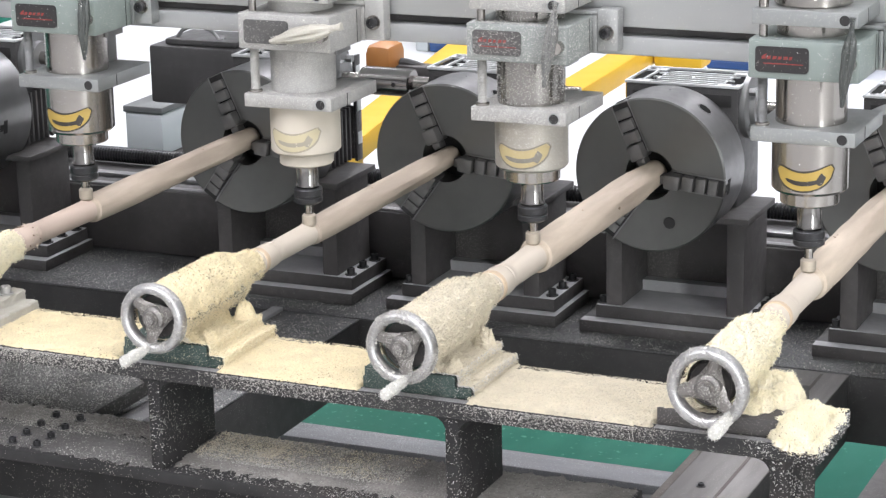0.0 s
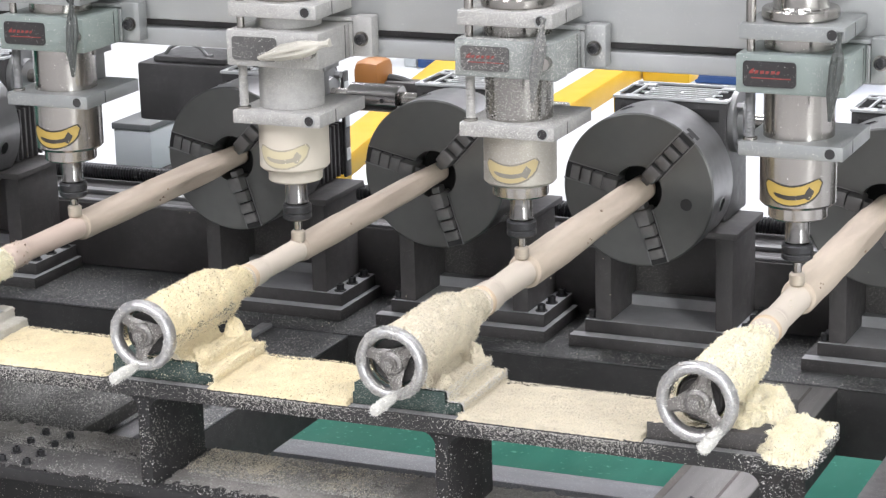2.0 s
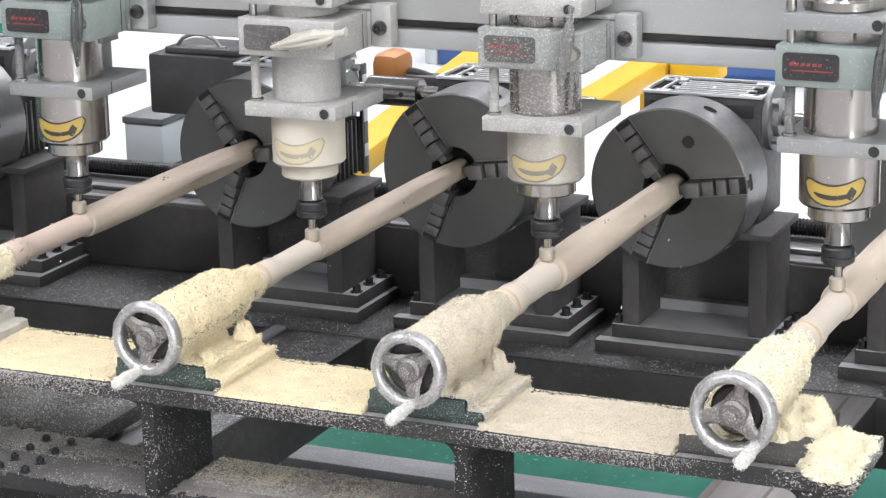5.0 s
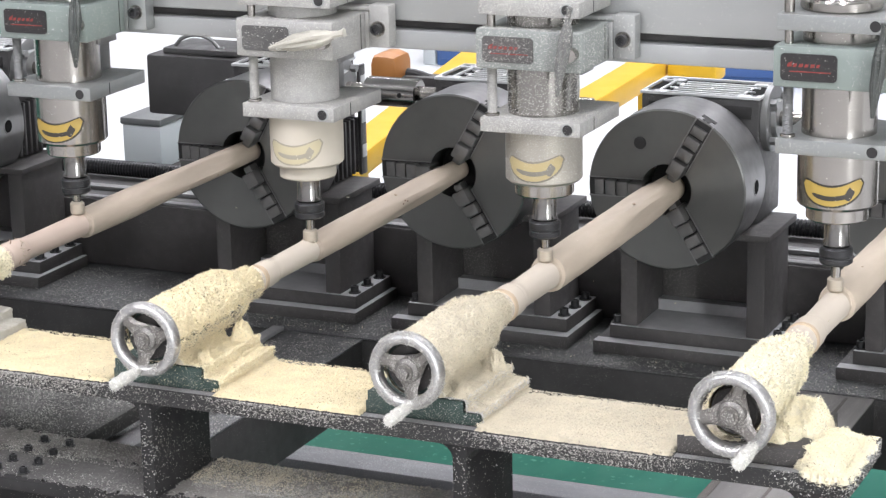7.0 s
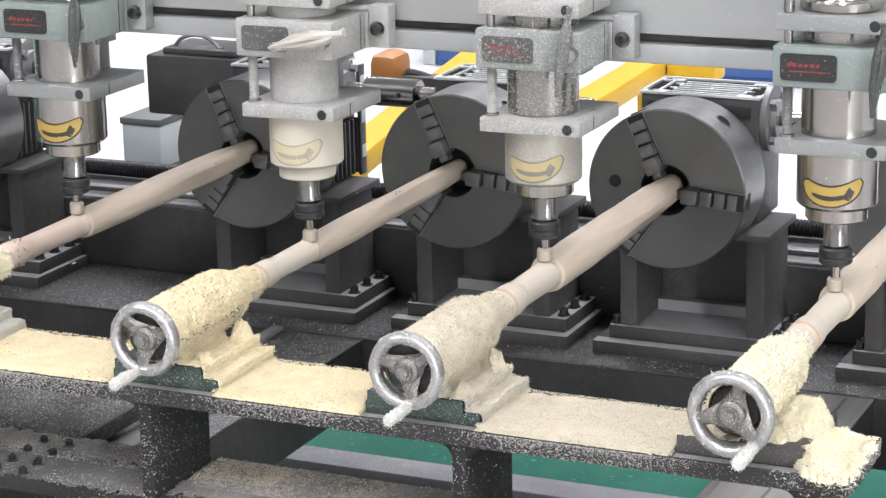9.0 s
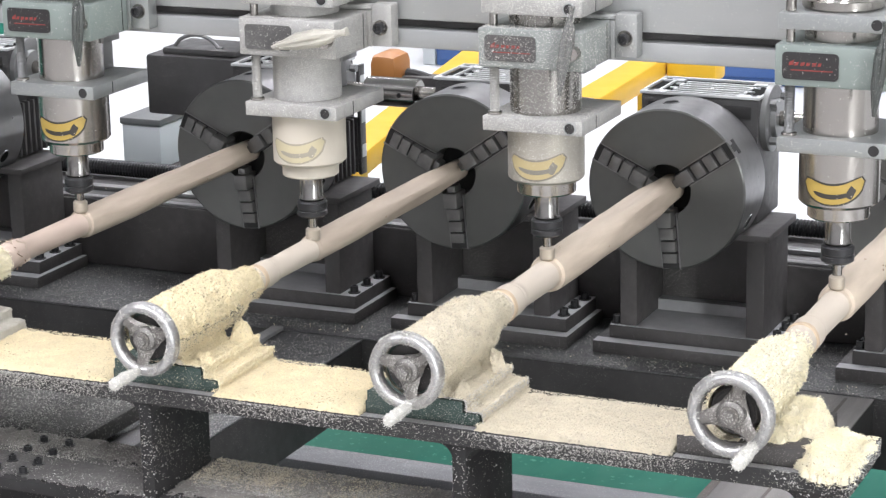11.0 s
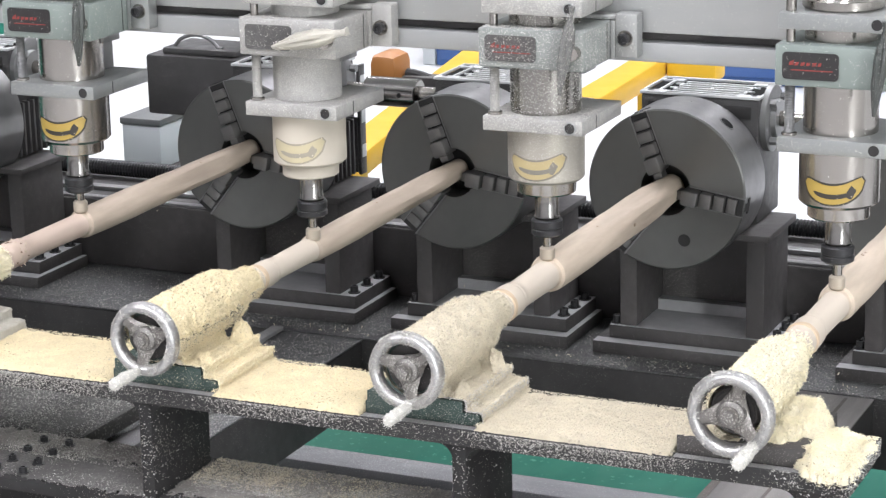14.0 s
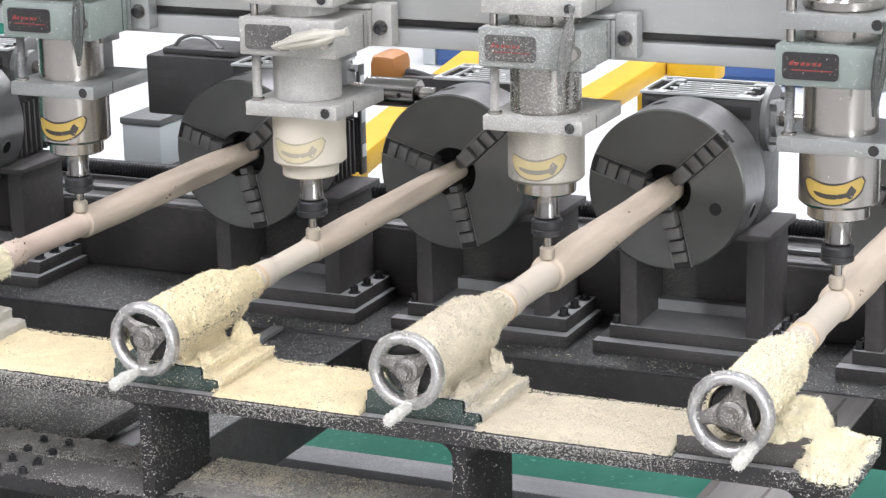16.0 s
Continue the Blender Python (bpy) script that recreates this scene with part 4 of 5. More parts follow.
def dust_coat(x, i, material, thick):
    """Sawdust that clings to a tailstock's barrel."""
    b = bmesh.new()
    n, m = 120, 84
    rings = []
    for j in range(m + 1):
        y = 0.0165 + (0.268 - 0.0165) * j / m
        r0 = barrel_radius(y) - SLIM[i]
        edge = min(1.0, (j + 0.3) / 4, (m - j + 0.4) / 3)
        ring = []
        for k in range(n):
            a = 2 * math.pi * k / n
            c, s = math.cos(a), math.sin(a)
            up = 0.35 + 0.65 * max(0.0, s) + 0.25 * max(0.0, c)
            lump = noise.noise((c * 2.2 + i * 7, s * 2.2, y * 30)) * 0.5 + noise.noise((c * 7, s * 7 + i, y * 130)) * (0.85 if i % 2 else 0.55) + noise.noise((c * 12, s * 12 + i, y * 300)) * (0.95 if i % 2 else 0.65)
            r = r0 + 0.0008 + thick * edge * up * max(0.1, 0.75 + lump)
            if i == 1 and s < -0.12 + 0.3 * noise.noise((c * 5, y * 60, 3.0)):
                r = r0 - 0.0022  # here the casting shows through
            ring.append(b.verts.new((r * c, y + 0.002 * noise.noise((c * 9, s * 9, j * 0.4 + i)), r * s)))
        rings.append(ring)
    for p, q in zip(rings, rings[1:]):
        for k in range(n):
            b.faces.new((p[k], p[(k + 1) % n], q[(k + 1) % n], q[k]))
    bmesh.ops.recalc_face_normals(b, faces=b.faces)
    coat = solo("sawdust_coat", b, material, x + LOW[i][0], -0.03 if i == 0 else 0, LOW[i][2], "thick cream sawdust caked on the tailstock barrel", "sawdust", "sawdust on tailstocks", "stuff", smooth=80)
    rnd = random.Random(90 + i)
    spots = []
    for _ in range(9000):
        y = rnd.uniform(0.018, 0.268)
        r0 = barrel_radius(y) - SLIM[i] + thick * rnd.uniform(0.5, 1.1)
        a = rnd.uniform(-0.8, 3.6)
        spots.append((r0 * math.cos(a), y, r0 * math.sin(a)))
    part("chips", grains(spots, (0.0011, 0.0011, 0.00095, 0.0011)[i], i, 0.35, 1.0, 0.6), (CHIPS_LIGHT, CHIPS, CHIPS_GREY, CHIPS_LIGHT)[i], coat, smooth=0)
    if i == 1:
        thinly = []
        for _ in range(3000):
            y, a = rnd.uniform(0.018, 0.235), rnd.uniform(-1.25, 0.15)
            r0 = barrel_radius(y) - SLIM[i] + 0.0004
            thinly.append((r0 * math.cos(a), y, r0 * math.sin(a)))
        part("chips", grains(thinly, 0.0013, 47), CHIPS_GREY, coat, smooth=0)
    fuzz = []
    for _ in range(2600):
        y, a = rnd.uniform(0.018, 0.266), rnd.uniform(-0.9, 3.7)
        r0 = barrel_radius(y) - SLIM[i] + thick * rnd.uniform(0.9, 1.35)
        fuzz.append((r0 * math.cos(a), y, r0 * math.sin(a)))
    part("splinters", grains(fuzz, 0.0021, 40 + i, 0.3, 0.5), (CHIPS_LIGHT, CHIPS, CHIPS_GREY, CHIPS_LIGHT)[i], coat, smooth=0)
    # dust that lies over neck and base, one sheet a flank
    full = [(0.0345, 0.004), (0.0328, -0.014), (0.0265, -0.0245), (0.0225, -0.0310), (0.0225, -0.0385), (0.0275, -0.0446), (0.0525, -0.0450), (0.0545, -0.0465), (0.0545, -0.0575), (0.0560, -0.0588), (0.0725, -0.0588), (0.0752, -0.0605), (0.0755, -0.0735), (0.0790, -0.0755)]
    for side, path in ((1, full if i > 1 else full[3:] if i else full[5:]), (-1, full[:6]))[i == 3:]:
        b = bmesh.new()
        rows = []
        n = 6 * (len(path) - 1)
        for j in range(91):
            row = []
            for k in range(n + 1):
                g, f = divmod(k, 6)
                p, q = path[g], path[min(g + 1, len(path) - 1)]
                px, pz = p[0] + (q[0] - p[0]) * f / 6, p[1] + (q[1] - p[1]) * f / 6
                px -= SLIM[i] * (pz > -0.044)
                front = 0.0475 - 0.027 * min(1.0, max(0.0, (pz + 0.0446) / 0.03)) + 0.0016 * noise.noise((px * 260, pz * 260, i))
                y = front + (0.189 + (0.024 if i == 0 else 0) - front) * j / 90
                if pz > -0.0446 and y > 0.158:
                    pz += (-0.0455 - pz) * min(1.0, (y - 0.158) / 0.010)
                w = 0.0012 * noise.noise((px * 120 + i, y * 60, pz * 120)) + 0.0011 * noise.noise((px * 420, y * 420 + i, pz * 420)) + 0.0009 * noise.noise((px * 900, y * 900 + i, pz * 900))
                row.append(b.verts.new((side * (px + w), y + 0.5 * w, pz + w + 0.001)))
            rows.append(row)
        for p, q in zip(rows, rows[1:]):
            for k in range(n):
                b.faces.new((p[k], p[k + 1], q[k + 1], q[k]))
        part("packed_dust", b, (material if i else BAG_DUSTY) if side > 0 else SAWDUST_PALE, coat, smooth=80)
    rnd = random.Random(i + 70)
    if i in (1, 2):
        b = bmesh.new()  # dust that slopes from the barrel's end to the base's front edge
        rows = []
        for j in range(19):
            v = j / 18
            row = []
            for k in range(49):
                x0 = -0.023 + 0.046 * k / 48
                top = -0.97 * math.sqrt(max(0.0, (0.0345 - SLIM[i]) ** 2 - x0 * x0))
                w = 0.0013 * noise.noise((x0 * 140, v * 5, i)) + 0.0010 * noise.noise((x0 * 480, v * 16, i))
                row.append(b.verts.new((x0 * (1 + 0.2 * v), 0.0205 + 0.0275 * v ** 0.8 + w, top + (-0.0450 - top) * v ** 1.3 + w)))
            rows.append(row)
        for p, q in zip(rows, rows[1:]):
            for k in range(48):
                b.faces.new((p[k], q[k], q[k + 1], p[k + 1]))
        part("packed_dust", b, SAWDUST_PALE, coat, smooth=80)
    spots, splinters = [], []
    for _ in range(5200):
        p, q = rnd.choice(list(zip(full, full[1:])))
        f = rnd.random()
        front = 0.0475 - 0.027 * min(1.0, max(0.0, (p[1] + 0.0446) / 0.03))
        spots.append((p[0] + (q[0] - p[0]) * f + 0.001, rnd.uniform(front, 0.191 if p[1] < -0.043 else 0.158), p[1] + (q[1] - p[1]) * f + 0.002))
    for _ in range(1500):  # ragged edges of the base's steps
        x0, z0 = rnd.choice(((0.0535, -0.0452), (0.0540, -0.0500), (0.0745, -0.0592), (0.0755, -0.0640), (0.0535, -0.0570)))
        splinters.append((x0 + rnd.gauss(0.0008, 0.0009), rnd.uniform(0.046, 0.192), z0 + rnd.gauss(0.001, 0.0014)))
    for _ in range(150):  # crumbs on the front faces
        x0 = 0.070 - 0.14 * rnd.random() ** 1.8
        splinters.append((x0, 0.0462 if rnd.random() < 0.7 else 0.0478, -0.0452 - 0.029 * rnd.random() ** 1.4))
    for _ in range(420):
        p, q = rnd.choice(list(zip(full[4:], full[5:])))
        f = rnd.random()
        splinters.append((p[0] + (q[0] - p[0]) * f + 0.0006, 0.0465 + rnd.gauss(0, 0.0008), p[1] + (q[1] - p[1]) * f + 0.0008))
    if i in (1, 2):
        part("chips", grains(spots, 0.0012, i + 5), CHIPS_GREY if i == 2 else CHIPS, coat, smooth=0)
        part("splinters", grains(splinters, 0.0014, i + 15, 0.3, 0.6), SPECK if i == 2 else CHIPS_LIGHT, coat, smooth=0)
    for k, (hx, hy, hz, rr, hh) in enumerate(() if i in (0, 3) else ((0.040, 0.170, -0.0455, 0.0150, 0.021), (0.044, 0.066, -0.047, 0.0115, 0.013))):
        h = heap(rr, rr, hh, i * 3 + k, 12, 30, 0.3)
        bits = [v.co + Vector((hx, hy, hz)) for v in h.verts]
        h.transform(Matrix.Translation((hx, hy, hz)))
        part("lump", h, material, coat, smooth=80)
        part("chips", grains(bits, 0.0016, k + 33, 0.4, 0.7), CHIPS_GREY if i == 2 else CHIPS, coat, smooth=0)


# ---- spindle units ----
def crescent(cx, cz, half, thick, drop, grow=0.0):
    """Outline points of a curved band, ends rounded, in x and z."""
    n, up, lo = 18, [], []
    for k in range(n + 1):
        u = -1 + 2 * k / n
        x = cx + (half + grow) * u
        mid = cz + drop * (u * u) - drop + 0.05 * half * u
        w = (thick + grow) * math.sqrt(max(0.0, 1 - abs(u) ** 5))
        up.append((x, mid + w))
        lo.append((x, mid - w))
    return up, lo


def wrapped(up, lo, radius, lift, swing):
    """A band sticker bent round a cylinder."""
    b = bmesh.new()
    rows = []
    for (x, z1), (_, z0) in zip(up, lo):
        a = x / radius + swing
        rr = radius + lift
        rows.append([b.verts.new((rr * math.sin(a), -rr * math.cos(a), z0 + (z1 - z0) * k / 4)) for k in range(5)])
    for p, q in zip(rows, rows[1:]):
        for k in range(4):
            b.faces.new((p[k], q[k], q[k + 1], p[k + 1]))
    return b


def spindle_unit(x, look_no, tip):
    """look_no: 0 a clean unit, 1 lightly dusted, 2 dusted, 3 caked in dust."""
    words = ("clean steel milling spindle in grey clamp brackets", "bright steel milling spindle in grey clamp brackets",
             "milling spindle in clamp brackets, sprinkled with sawdust", "milling spindle and clamp brackets caked with cream dust")[look_no]
    t = thing("milling_spindle", x, YS, 0, words, "milling spindle", "row of milling spindles")
    steel = (STEEL, STEEL, STEEL_DUSTY, CREAM_COAT)[look_no]
    upper = (STEEL, STEEL, STEEL_SPECKED, ALU_DUSTY)[look_no]
    alu = (ALU, ALU, ALU_DUSTY, ALU_DUSTY)[look_no]
    paint = (PAINT_GREY, PAINT_GREY, PAINT_DUSTY, ALU_DUSTY)[look_no]
    R = 0.0505
    part("lower_barrel", lathe([(0.1303, 0), (0.1303, R - 0.004), (0.1343, R), (0.2025, R), (0.2025, 0)], n=64), steel, t)
    part("nose_ring", lathe([(0.1120, 0), (0.1120, 0.037), (0.1140, 0.039), (0.1302, 0.039), (0.1302, 0)], n=56), steel if look_no == 3 else STEEL, t, "turned nose ring")
    part("upper_barrel", lathe([(0.2225, 0), (0.2225, 0.0465), (0.2865, 0.0465), (0.2865, 0)], n=64), upper, t)
    part("upper_barrel", lathe([(0.3385, 0), (0.3385, 0.0465), (0.3555, 0.0465), (0.3555, 0)], n=64), upper, t)
    part("top_collar", lathe([(0.3765, 0), (0.3765, 0.0485), (0.3785, 0.0505), (0.388, 0.0505), (0.391, 0.048), (0.391, 0.038), (0.394, 0.036), (0.43, 0.036), (0.43, 0)], n=56), STEEL, t)
    part("shaft", lathe([(0.0755, 0), (0.0755, 0.0165), (0.0785, 0.0178), (0.083, 0.0160), (0.1119, 0.0160), (0.1119, 0)], n=32), SHAFT, t, "dark polished spindle shaft")
    part("collet_nut", lathe([(0.052, 0), (0.052, 0.017), (0.055, 0.0210), (0.061, 0.0210), (0.062, 0.0198), (0.0635, 0.0198), (0.0645, 0.0210), (0.073, 0.0210), (0.0753, 0.019), (0.0753, 0)], n=24), NUT, t, "black collet nut")
    part("cutter_shank", lathe([(tip + 0.008, 0), (tip + 0.008, 0.0062), (0.0518, 0.0062), (0.0518, 0)], n=20), STEEL, t)
    part("cutter", lathe([(tip, 0), (tip, 0.008), (tip + 0.003, 0.0104), (tip + 0.016, 0.0104), (tip + 0.0185, 0.008), (tip + 0.019, 0.0063)], n=24), CUTTER, t, "dusty round-nosed cutter")
    # clamp plates
    for z0, z1, nm in ((0.203, 0.222, "lower_clamp"), (0.356, 0.376, "upper_clamp")):
        part(nm, box(-0.064, 0.074, -0.062, 0.085 if z0 < 0.3 else 0.0525, z0, z1, 0.0012), alu, t)
        # Split and screw socket are surface pieces with shade painted in.
        part("clamp_split", box(0.0738, 0.0744, -0.012, -0.0105, z0 + 0.001, z1 - 0.001, 0), GAP_SHADE, t)
        part("clamp_screw", lathe([(0, 0.0075), (0.0006, 0.0068), (0.0006, 0.0)], pose(0.057, -0.0622, (z0 + z1) / 2, 90), 20), GAP_SHADE, t)
        part("clamp_screw_ring", lathe([(0.0, 0.0088), (0.0007, 0.0084), (0.0007, 0.0068)], pose(0.057, -0.0621, (z0 + z1) / 2, 90), 20), ALU, t)
    part("motor_block", box(-0.067, 0.078, -0.066, 0.0525, 0.287, 0.338, 0.0025), paint, t)
    part("name_plate", rounded_plate(-0.057, 0.013, 0.296, 0.3295, 0.0055, -0.0678, -0.0662), (BLACK_PLATE, BLACK_PLATE, PLATE_DUSTY, PLATE_DUSTY)[look_no], t, "black name plate")
    if look_no < 3:
        for k in range(6):
            w = (0.006, 0.0045, 0.005, 0.0045, 0.005, 0.004)[k]
            part("print_bar", prism([(-0.049 + 0.0072 * k, 0.313), (-0.049 + 0.0072 * k + w, 0.3135), (-0.0478 + 0.0072 * k + w, 0.3175 + (0.003 if k == 0 else 0)), (-0.0478 + 0.0072 * k, 0.317)], -0.0682, -0.0679), RED_PRINT, t)
        part("print_line", box(-0.046, 0.006, -0.0682, -0.0679, 0.3070, 0.3083, 0), RED_PRINT, t)
    # screws and guide rod
    sc = [(0.2225, 0.0)]
    for k in range(32):
        sc += [(0.2225 + 0.002 * k, 0.0068), (0.2235 + 0.002 * k, 0.0058)]
    sc += [(0.2866, 0)]
    part("guide_screw", lathe(sc, Matrix.Translation((-0.0525, -0.047, 0)), 16), (GEAR_GREY, GEAR_GREY, ALU_DUSTY, ALU_DUSTY)[look_no], t, "threaded guide screw")
    part("screw_foot", lathe([(0.2222, 0), (0.2222, 0.0095), (0.2255, 0.0095), (0.2265, 0.0075), (0.2265, 0)], Matrix.Translation((-0.0525, -0.047, 0)), 20), STEEL, t)
    part("guide_rod", rod((-0.0525, -0.047, 0.3382), (-0.0525, -0.047, 0.3558), 0.0055, 16), STEEL, t)
    part("guide_rod", rod((-0.0525, -0.047, 0.3765), (-0.0525, -0.047, 0.44), 0.0065, 16), STEEL, t)
    # carriage that hangs the unit on the cross beam
    br = (ALU, ALU, ALU_STREAKED, ALU_DUSTY)[look_no]
    part("carriage", box(-0.060, 0.0845, 0.034, 0.0528, 0.3384, 0.345, 0.002), br, t)
    part("carriage_arm", box(0.0785, 0.0846, 0.030, 0.0529, 0.289, 0.338, 0.001), br, t)
    part("carriage_plate", box(0.0850, 0.115, 0.030, 0.0530, 0.290, 0.348, 0.002), br, t)
    part("carriage_foot", box(-0.05, 0.05, 0.010, 0.0530, 0.270, 0.2866, 0.001), GEAR_GREY, t)
    part("clamp_arm", box(-0.045, 0.02, 0.0525, 0.080, 0.2222, 0.2815, 0.001), GEAR_GREY, t)
    # Dark strip in place of the shade inside the seam.
    part("block_seam", box(0.0778, 0.0784, 0.018, 0.0195, 0.289, 0.336, 0), GAP_SHADE, t)
    part("bolt_ring", lathe([(0, 0.0105), (0.0025, 0.0105), (0.0025, 0.0)], pose(0.0990, 0.0298, 0.316, 90), 24), STEEL, t)
    part("bolt", lathe([(0, 0.0074), (0.008, 0.0074), (0.0085, 0.0048), (0.005, 0.0044), (0.005, 0)], pose(0.0990, 0.0274, 0.316, 90), 20), NUT, t, "black socket-head bolt")
    # yellow direction sticker, bent round the barrel
    sw = radians(6)
    sz = 0.1655
    yel = (YELLOW_STICKER, YELLOW_STICKER, YELLOW_FADED, CREAM_STICKER)[look_no]
    edge = (STICKER_EDGE, STICKER_EDGE, STICKER_EDGE_MID, STICKER_EDGE_PALE)[look_no]
    up, lo = crescent(0, sz, 0.0395, 0.0118, 0.0150, 0.0024)
    part("sticker_border", wrapped(up, lo, R, 0.0004, sw), edge, t)
    up, lo = crescent(0, sz, 0.0395, 0.0118, 0.0150)
    part("sticker", wrapped(up, lo, R, 0.0008, sw), yel, t, "curved yellow direction sticker")
    up, lo = crescent(0.001, sz - 0.011, 0.027, 0.0030, 0.006)
    for k in (0, 1, 2, 3, 4):  # barbed arrow head at one end
        w = (0.0, 0.0045, 0.0075, 0.0035, 0.0005)[k]
        up[14 + k] = (up[14 + k][0], up[14 + k][1] + (w if k < 4 else 0.002))
        lo[14 + k] = (lo[14 + k][0], lo[14 + k][1] - w * 0.7)
    part("sticker_print", wrapped(up, lo, R, 0.0012, sw), edge, t)
    # loose dust on the faces
    rnd = random.Random(500 + look_no)
    n = (45, 70, 1000, 300)[look_no]
    bits = []
    for z0, z1, rr, share in ((0.135, 0.202, R, 0.8), (0.223, 0.286, 0.0465, 1.4), (0.339, 0.355, 0.0465, 0.4)):
        for _ in range(int(n * share * (look_no < 3))):
            a = radians(rnd.uniform(-175, 25))
            bits.append((rr * math.cos(a), rr * math.sin(a), rnd.uniform(z0, z1)))
    for x0, x1, y0, z0, z1, share in ((-0.066, 0.077, -0.0663, 0.289, 0.336, 1.2), (-0.063, 0.073, -0.0623, 0.204, 0.221, 0.5), (-0.063, 0.073, -0.0623, 0.357, 0.375, 0.5), (-0.056, 0.012, -0.068, 0.297, 0.329, 0.25)):
        bits += [(rnd.uniform(x0, x1), y0, rnd.uniform(z0, z1)) for _ in range(int(n * share))]
    for z0 in (0.2222, 0.3762):
        bits += [(rnd.uniform(-0.062, 0.072), rnd.uniform(-0.06, 0.02), z0) for _ in range(n)]
    bits += [(0.0783, rnd.uniform(-0.06, 0.03), rnd.uniform(0.29, 0.335)) for _ in range(n // 3)] + [(rnd.uniform(-0.066, 0.05), rnd.uniform(-0.065, -0.04), 0.3383) for _ in range(n // 2)]
    part("dust_specks", grains(bits, 0.00105, 510 + look_no), SPECK, t, "white dust specks", smooth=0)
    # wrapped lever
    m = {0: (0.066, -0.080, 0.316, 0, 6, 0), 1: (0.068, -0.080, 0.312, 0, 3, 0), 2: (0.059, -0.080, 0.316, 0, 9, 0), 3: (0.048, -0.083, 0.316, 0, 77, 0)}[look_no]
    prof = [(-0.058, 0), (-0.057, 0.003), (-0.045, 0.0055), (-0.02, 0.0095), (0.01, 0.0112), (0.03, 0.0085), (0.04, 0.0045), (0.052, 0.0038), (0.058, 0.006), (0.0585, 0)]
    prof = [(h, r * (1.0 if look_no == 3 else 0.74)) for h, r in prof]
    part("lever", lathe(prof, pose(*m), 22, wob=0.55), (BAG, BAG, BAG_SPECKLED, BAG_DUSTY)[look_no], t, "wrapped clamping lever")
    part("lever_boss", rod((0.0665, -0.0662, 0.312), (0.0665, -0.080, 0.312), 0.0085, 24), STEEL, t)
    bits = []
    for _ in range((20, 60, 260, 420)[look_no]):
        h, a = rnd.uniform(-0.054, 0.05), rnd.uniform(0, 6.283)
        q = (0.0085 if -0.03 < h < 0.03 else 0.0055) * (1.0 if look_no == 3 else 0.74) * rnd.uniform(0.9, 1.15)
        bits.append(pose(*m) @ Vector((q * math.cos(a), q * math.sin(a), h)))
    part("lever_dust", grains(bits, 0.0012, 530 + look_no), SPECK, t, smooth=0)
    return t


def rounded_plate(x0, x1, z0, z1, r, y0, y1):
    o = []
    for cx, cz, a0 in ((x1 - r, z1 - r, 0), (x0 + r, z1 - r, 90), (x0 + r, z0 + r, 180), (x1 - r, z0 + r, 270)):
        o += [(cx + r * math.cos(radians(a0 + 18 * k)), cz + r * math.sin(radians(a0 + 18 * k))) for k in range(6)]
    return prism(o, y0, y1)


def cross_beam():
    t = thing("cross_beam", 0, YS, 0, "grey painted gantry cross beam with a dark slot", "gantry beam")
    part("lower_flange", box(-2.0, 1.8, 0.0535, 0.26, 0.282, 0.3075, 0.0015), BEAM_GREY, t)
    part("slot_back", box(-2.0, 1.8, 0.076, 0.25, 0.3080, 0.3195, 0), BLACK, t, "dark slot")
    part("face_plate", box(-2.0, 1.8, 0.0565, 0.26, 0.320, 0.62, 0.002), BEAM_GREY, t)
    rnd = random.Random(77)
    bits = [(rnd.uniform(-0.5, 0.9), 0.0562, rnd.uniform(0.322, 0.42)) for _ in range(420)] + [(rnd.uniform(-0.5, 0.9), 0.0532, rnd.uniform(0.284, 0.306)) for _ in range(170)]
    bits += [(rnd.gauss(0.47, 0.06), 0.0562, rnd.uniform(0.322, 0.40)) for _ in range(300)]
    part("dust_specks", grains(bits, 0.0008, 78), SPECK, t, "white dust specks", smooth=0)
    for x, w in ((-0.60, 0.09), (1.35, 0.09)):
        part("side_arm", box(x, x + w, 0.261, 1.0, 0.284, 0.36, 0.003), GEAR_GREY, t)
    return t


# ---- behind the machine ----
def yellow_frame(p, q, cross):
    """A square tube on legs; cross adds an arm at its far end."""
    t = thing("yellow_tube_frame", p[0], p[1], -HZ, "bright yellow painted tube frame standing behind the machine", "tube frame", "yellow frames")
    d = Vector((q[0] - p[0], q[1] - p[1], 0))
    m = Matrix.Rotation(math.atan2(-d.x, d.y), 4, "Z")
    b = box(-0.045, 0.045, -0.3, d.length, 0.44, 0.50, 0.012)
    b.transform(m)
    part("long_tube", b, YELLOW, t)
    for k in (-0.2, d.length - 0.1):
        b = box(-0.03, 0.03, k, k + 0.06, 0, 0.4395, 0.004)
        b.transform(m)
        part("leg", b, YELLOW, t)
    if cross:
        part("cross_tube", box(d.x + 0.05, d.x + cross, d.y - 0.09, d.y, 0.44, 0.50, 0.012), YELLOW, t)


def blue_cabinet(x, y, w, post):
    t = thing("blue_cabinet", x, y, -HZ, "low blue painted steel plinth far behind the machine", "cabinet", "blue cabinets")
    part("body", box(0, w, 0, 0.5, 0.0, 0.6, 0.008), BLUE, t)
    part("door", box(0.02, w - 0.02, -0.02, -0.001, 0.03, 0.57, 0.004), BLUE, t)
    if post:
        part("side_post", box(-0.057, -0.005, 0, 0.4, 0.0, 0.6, 0.006), GREY_BOX, t)


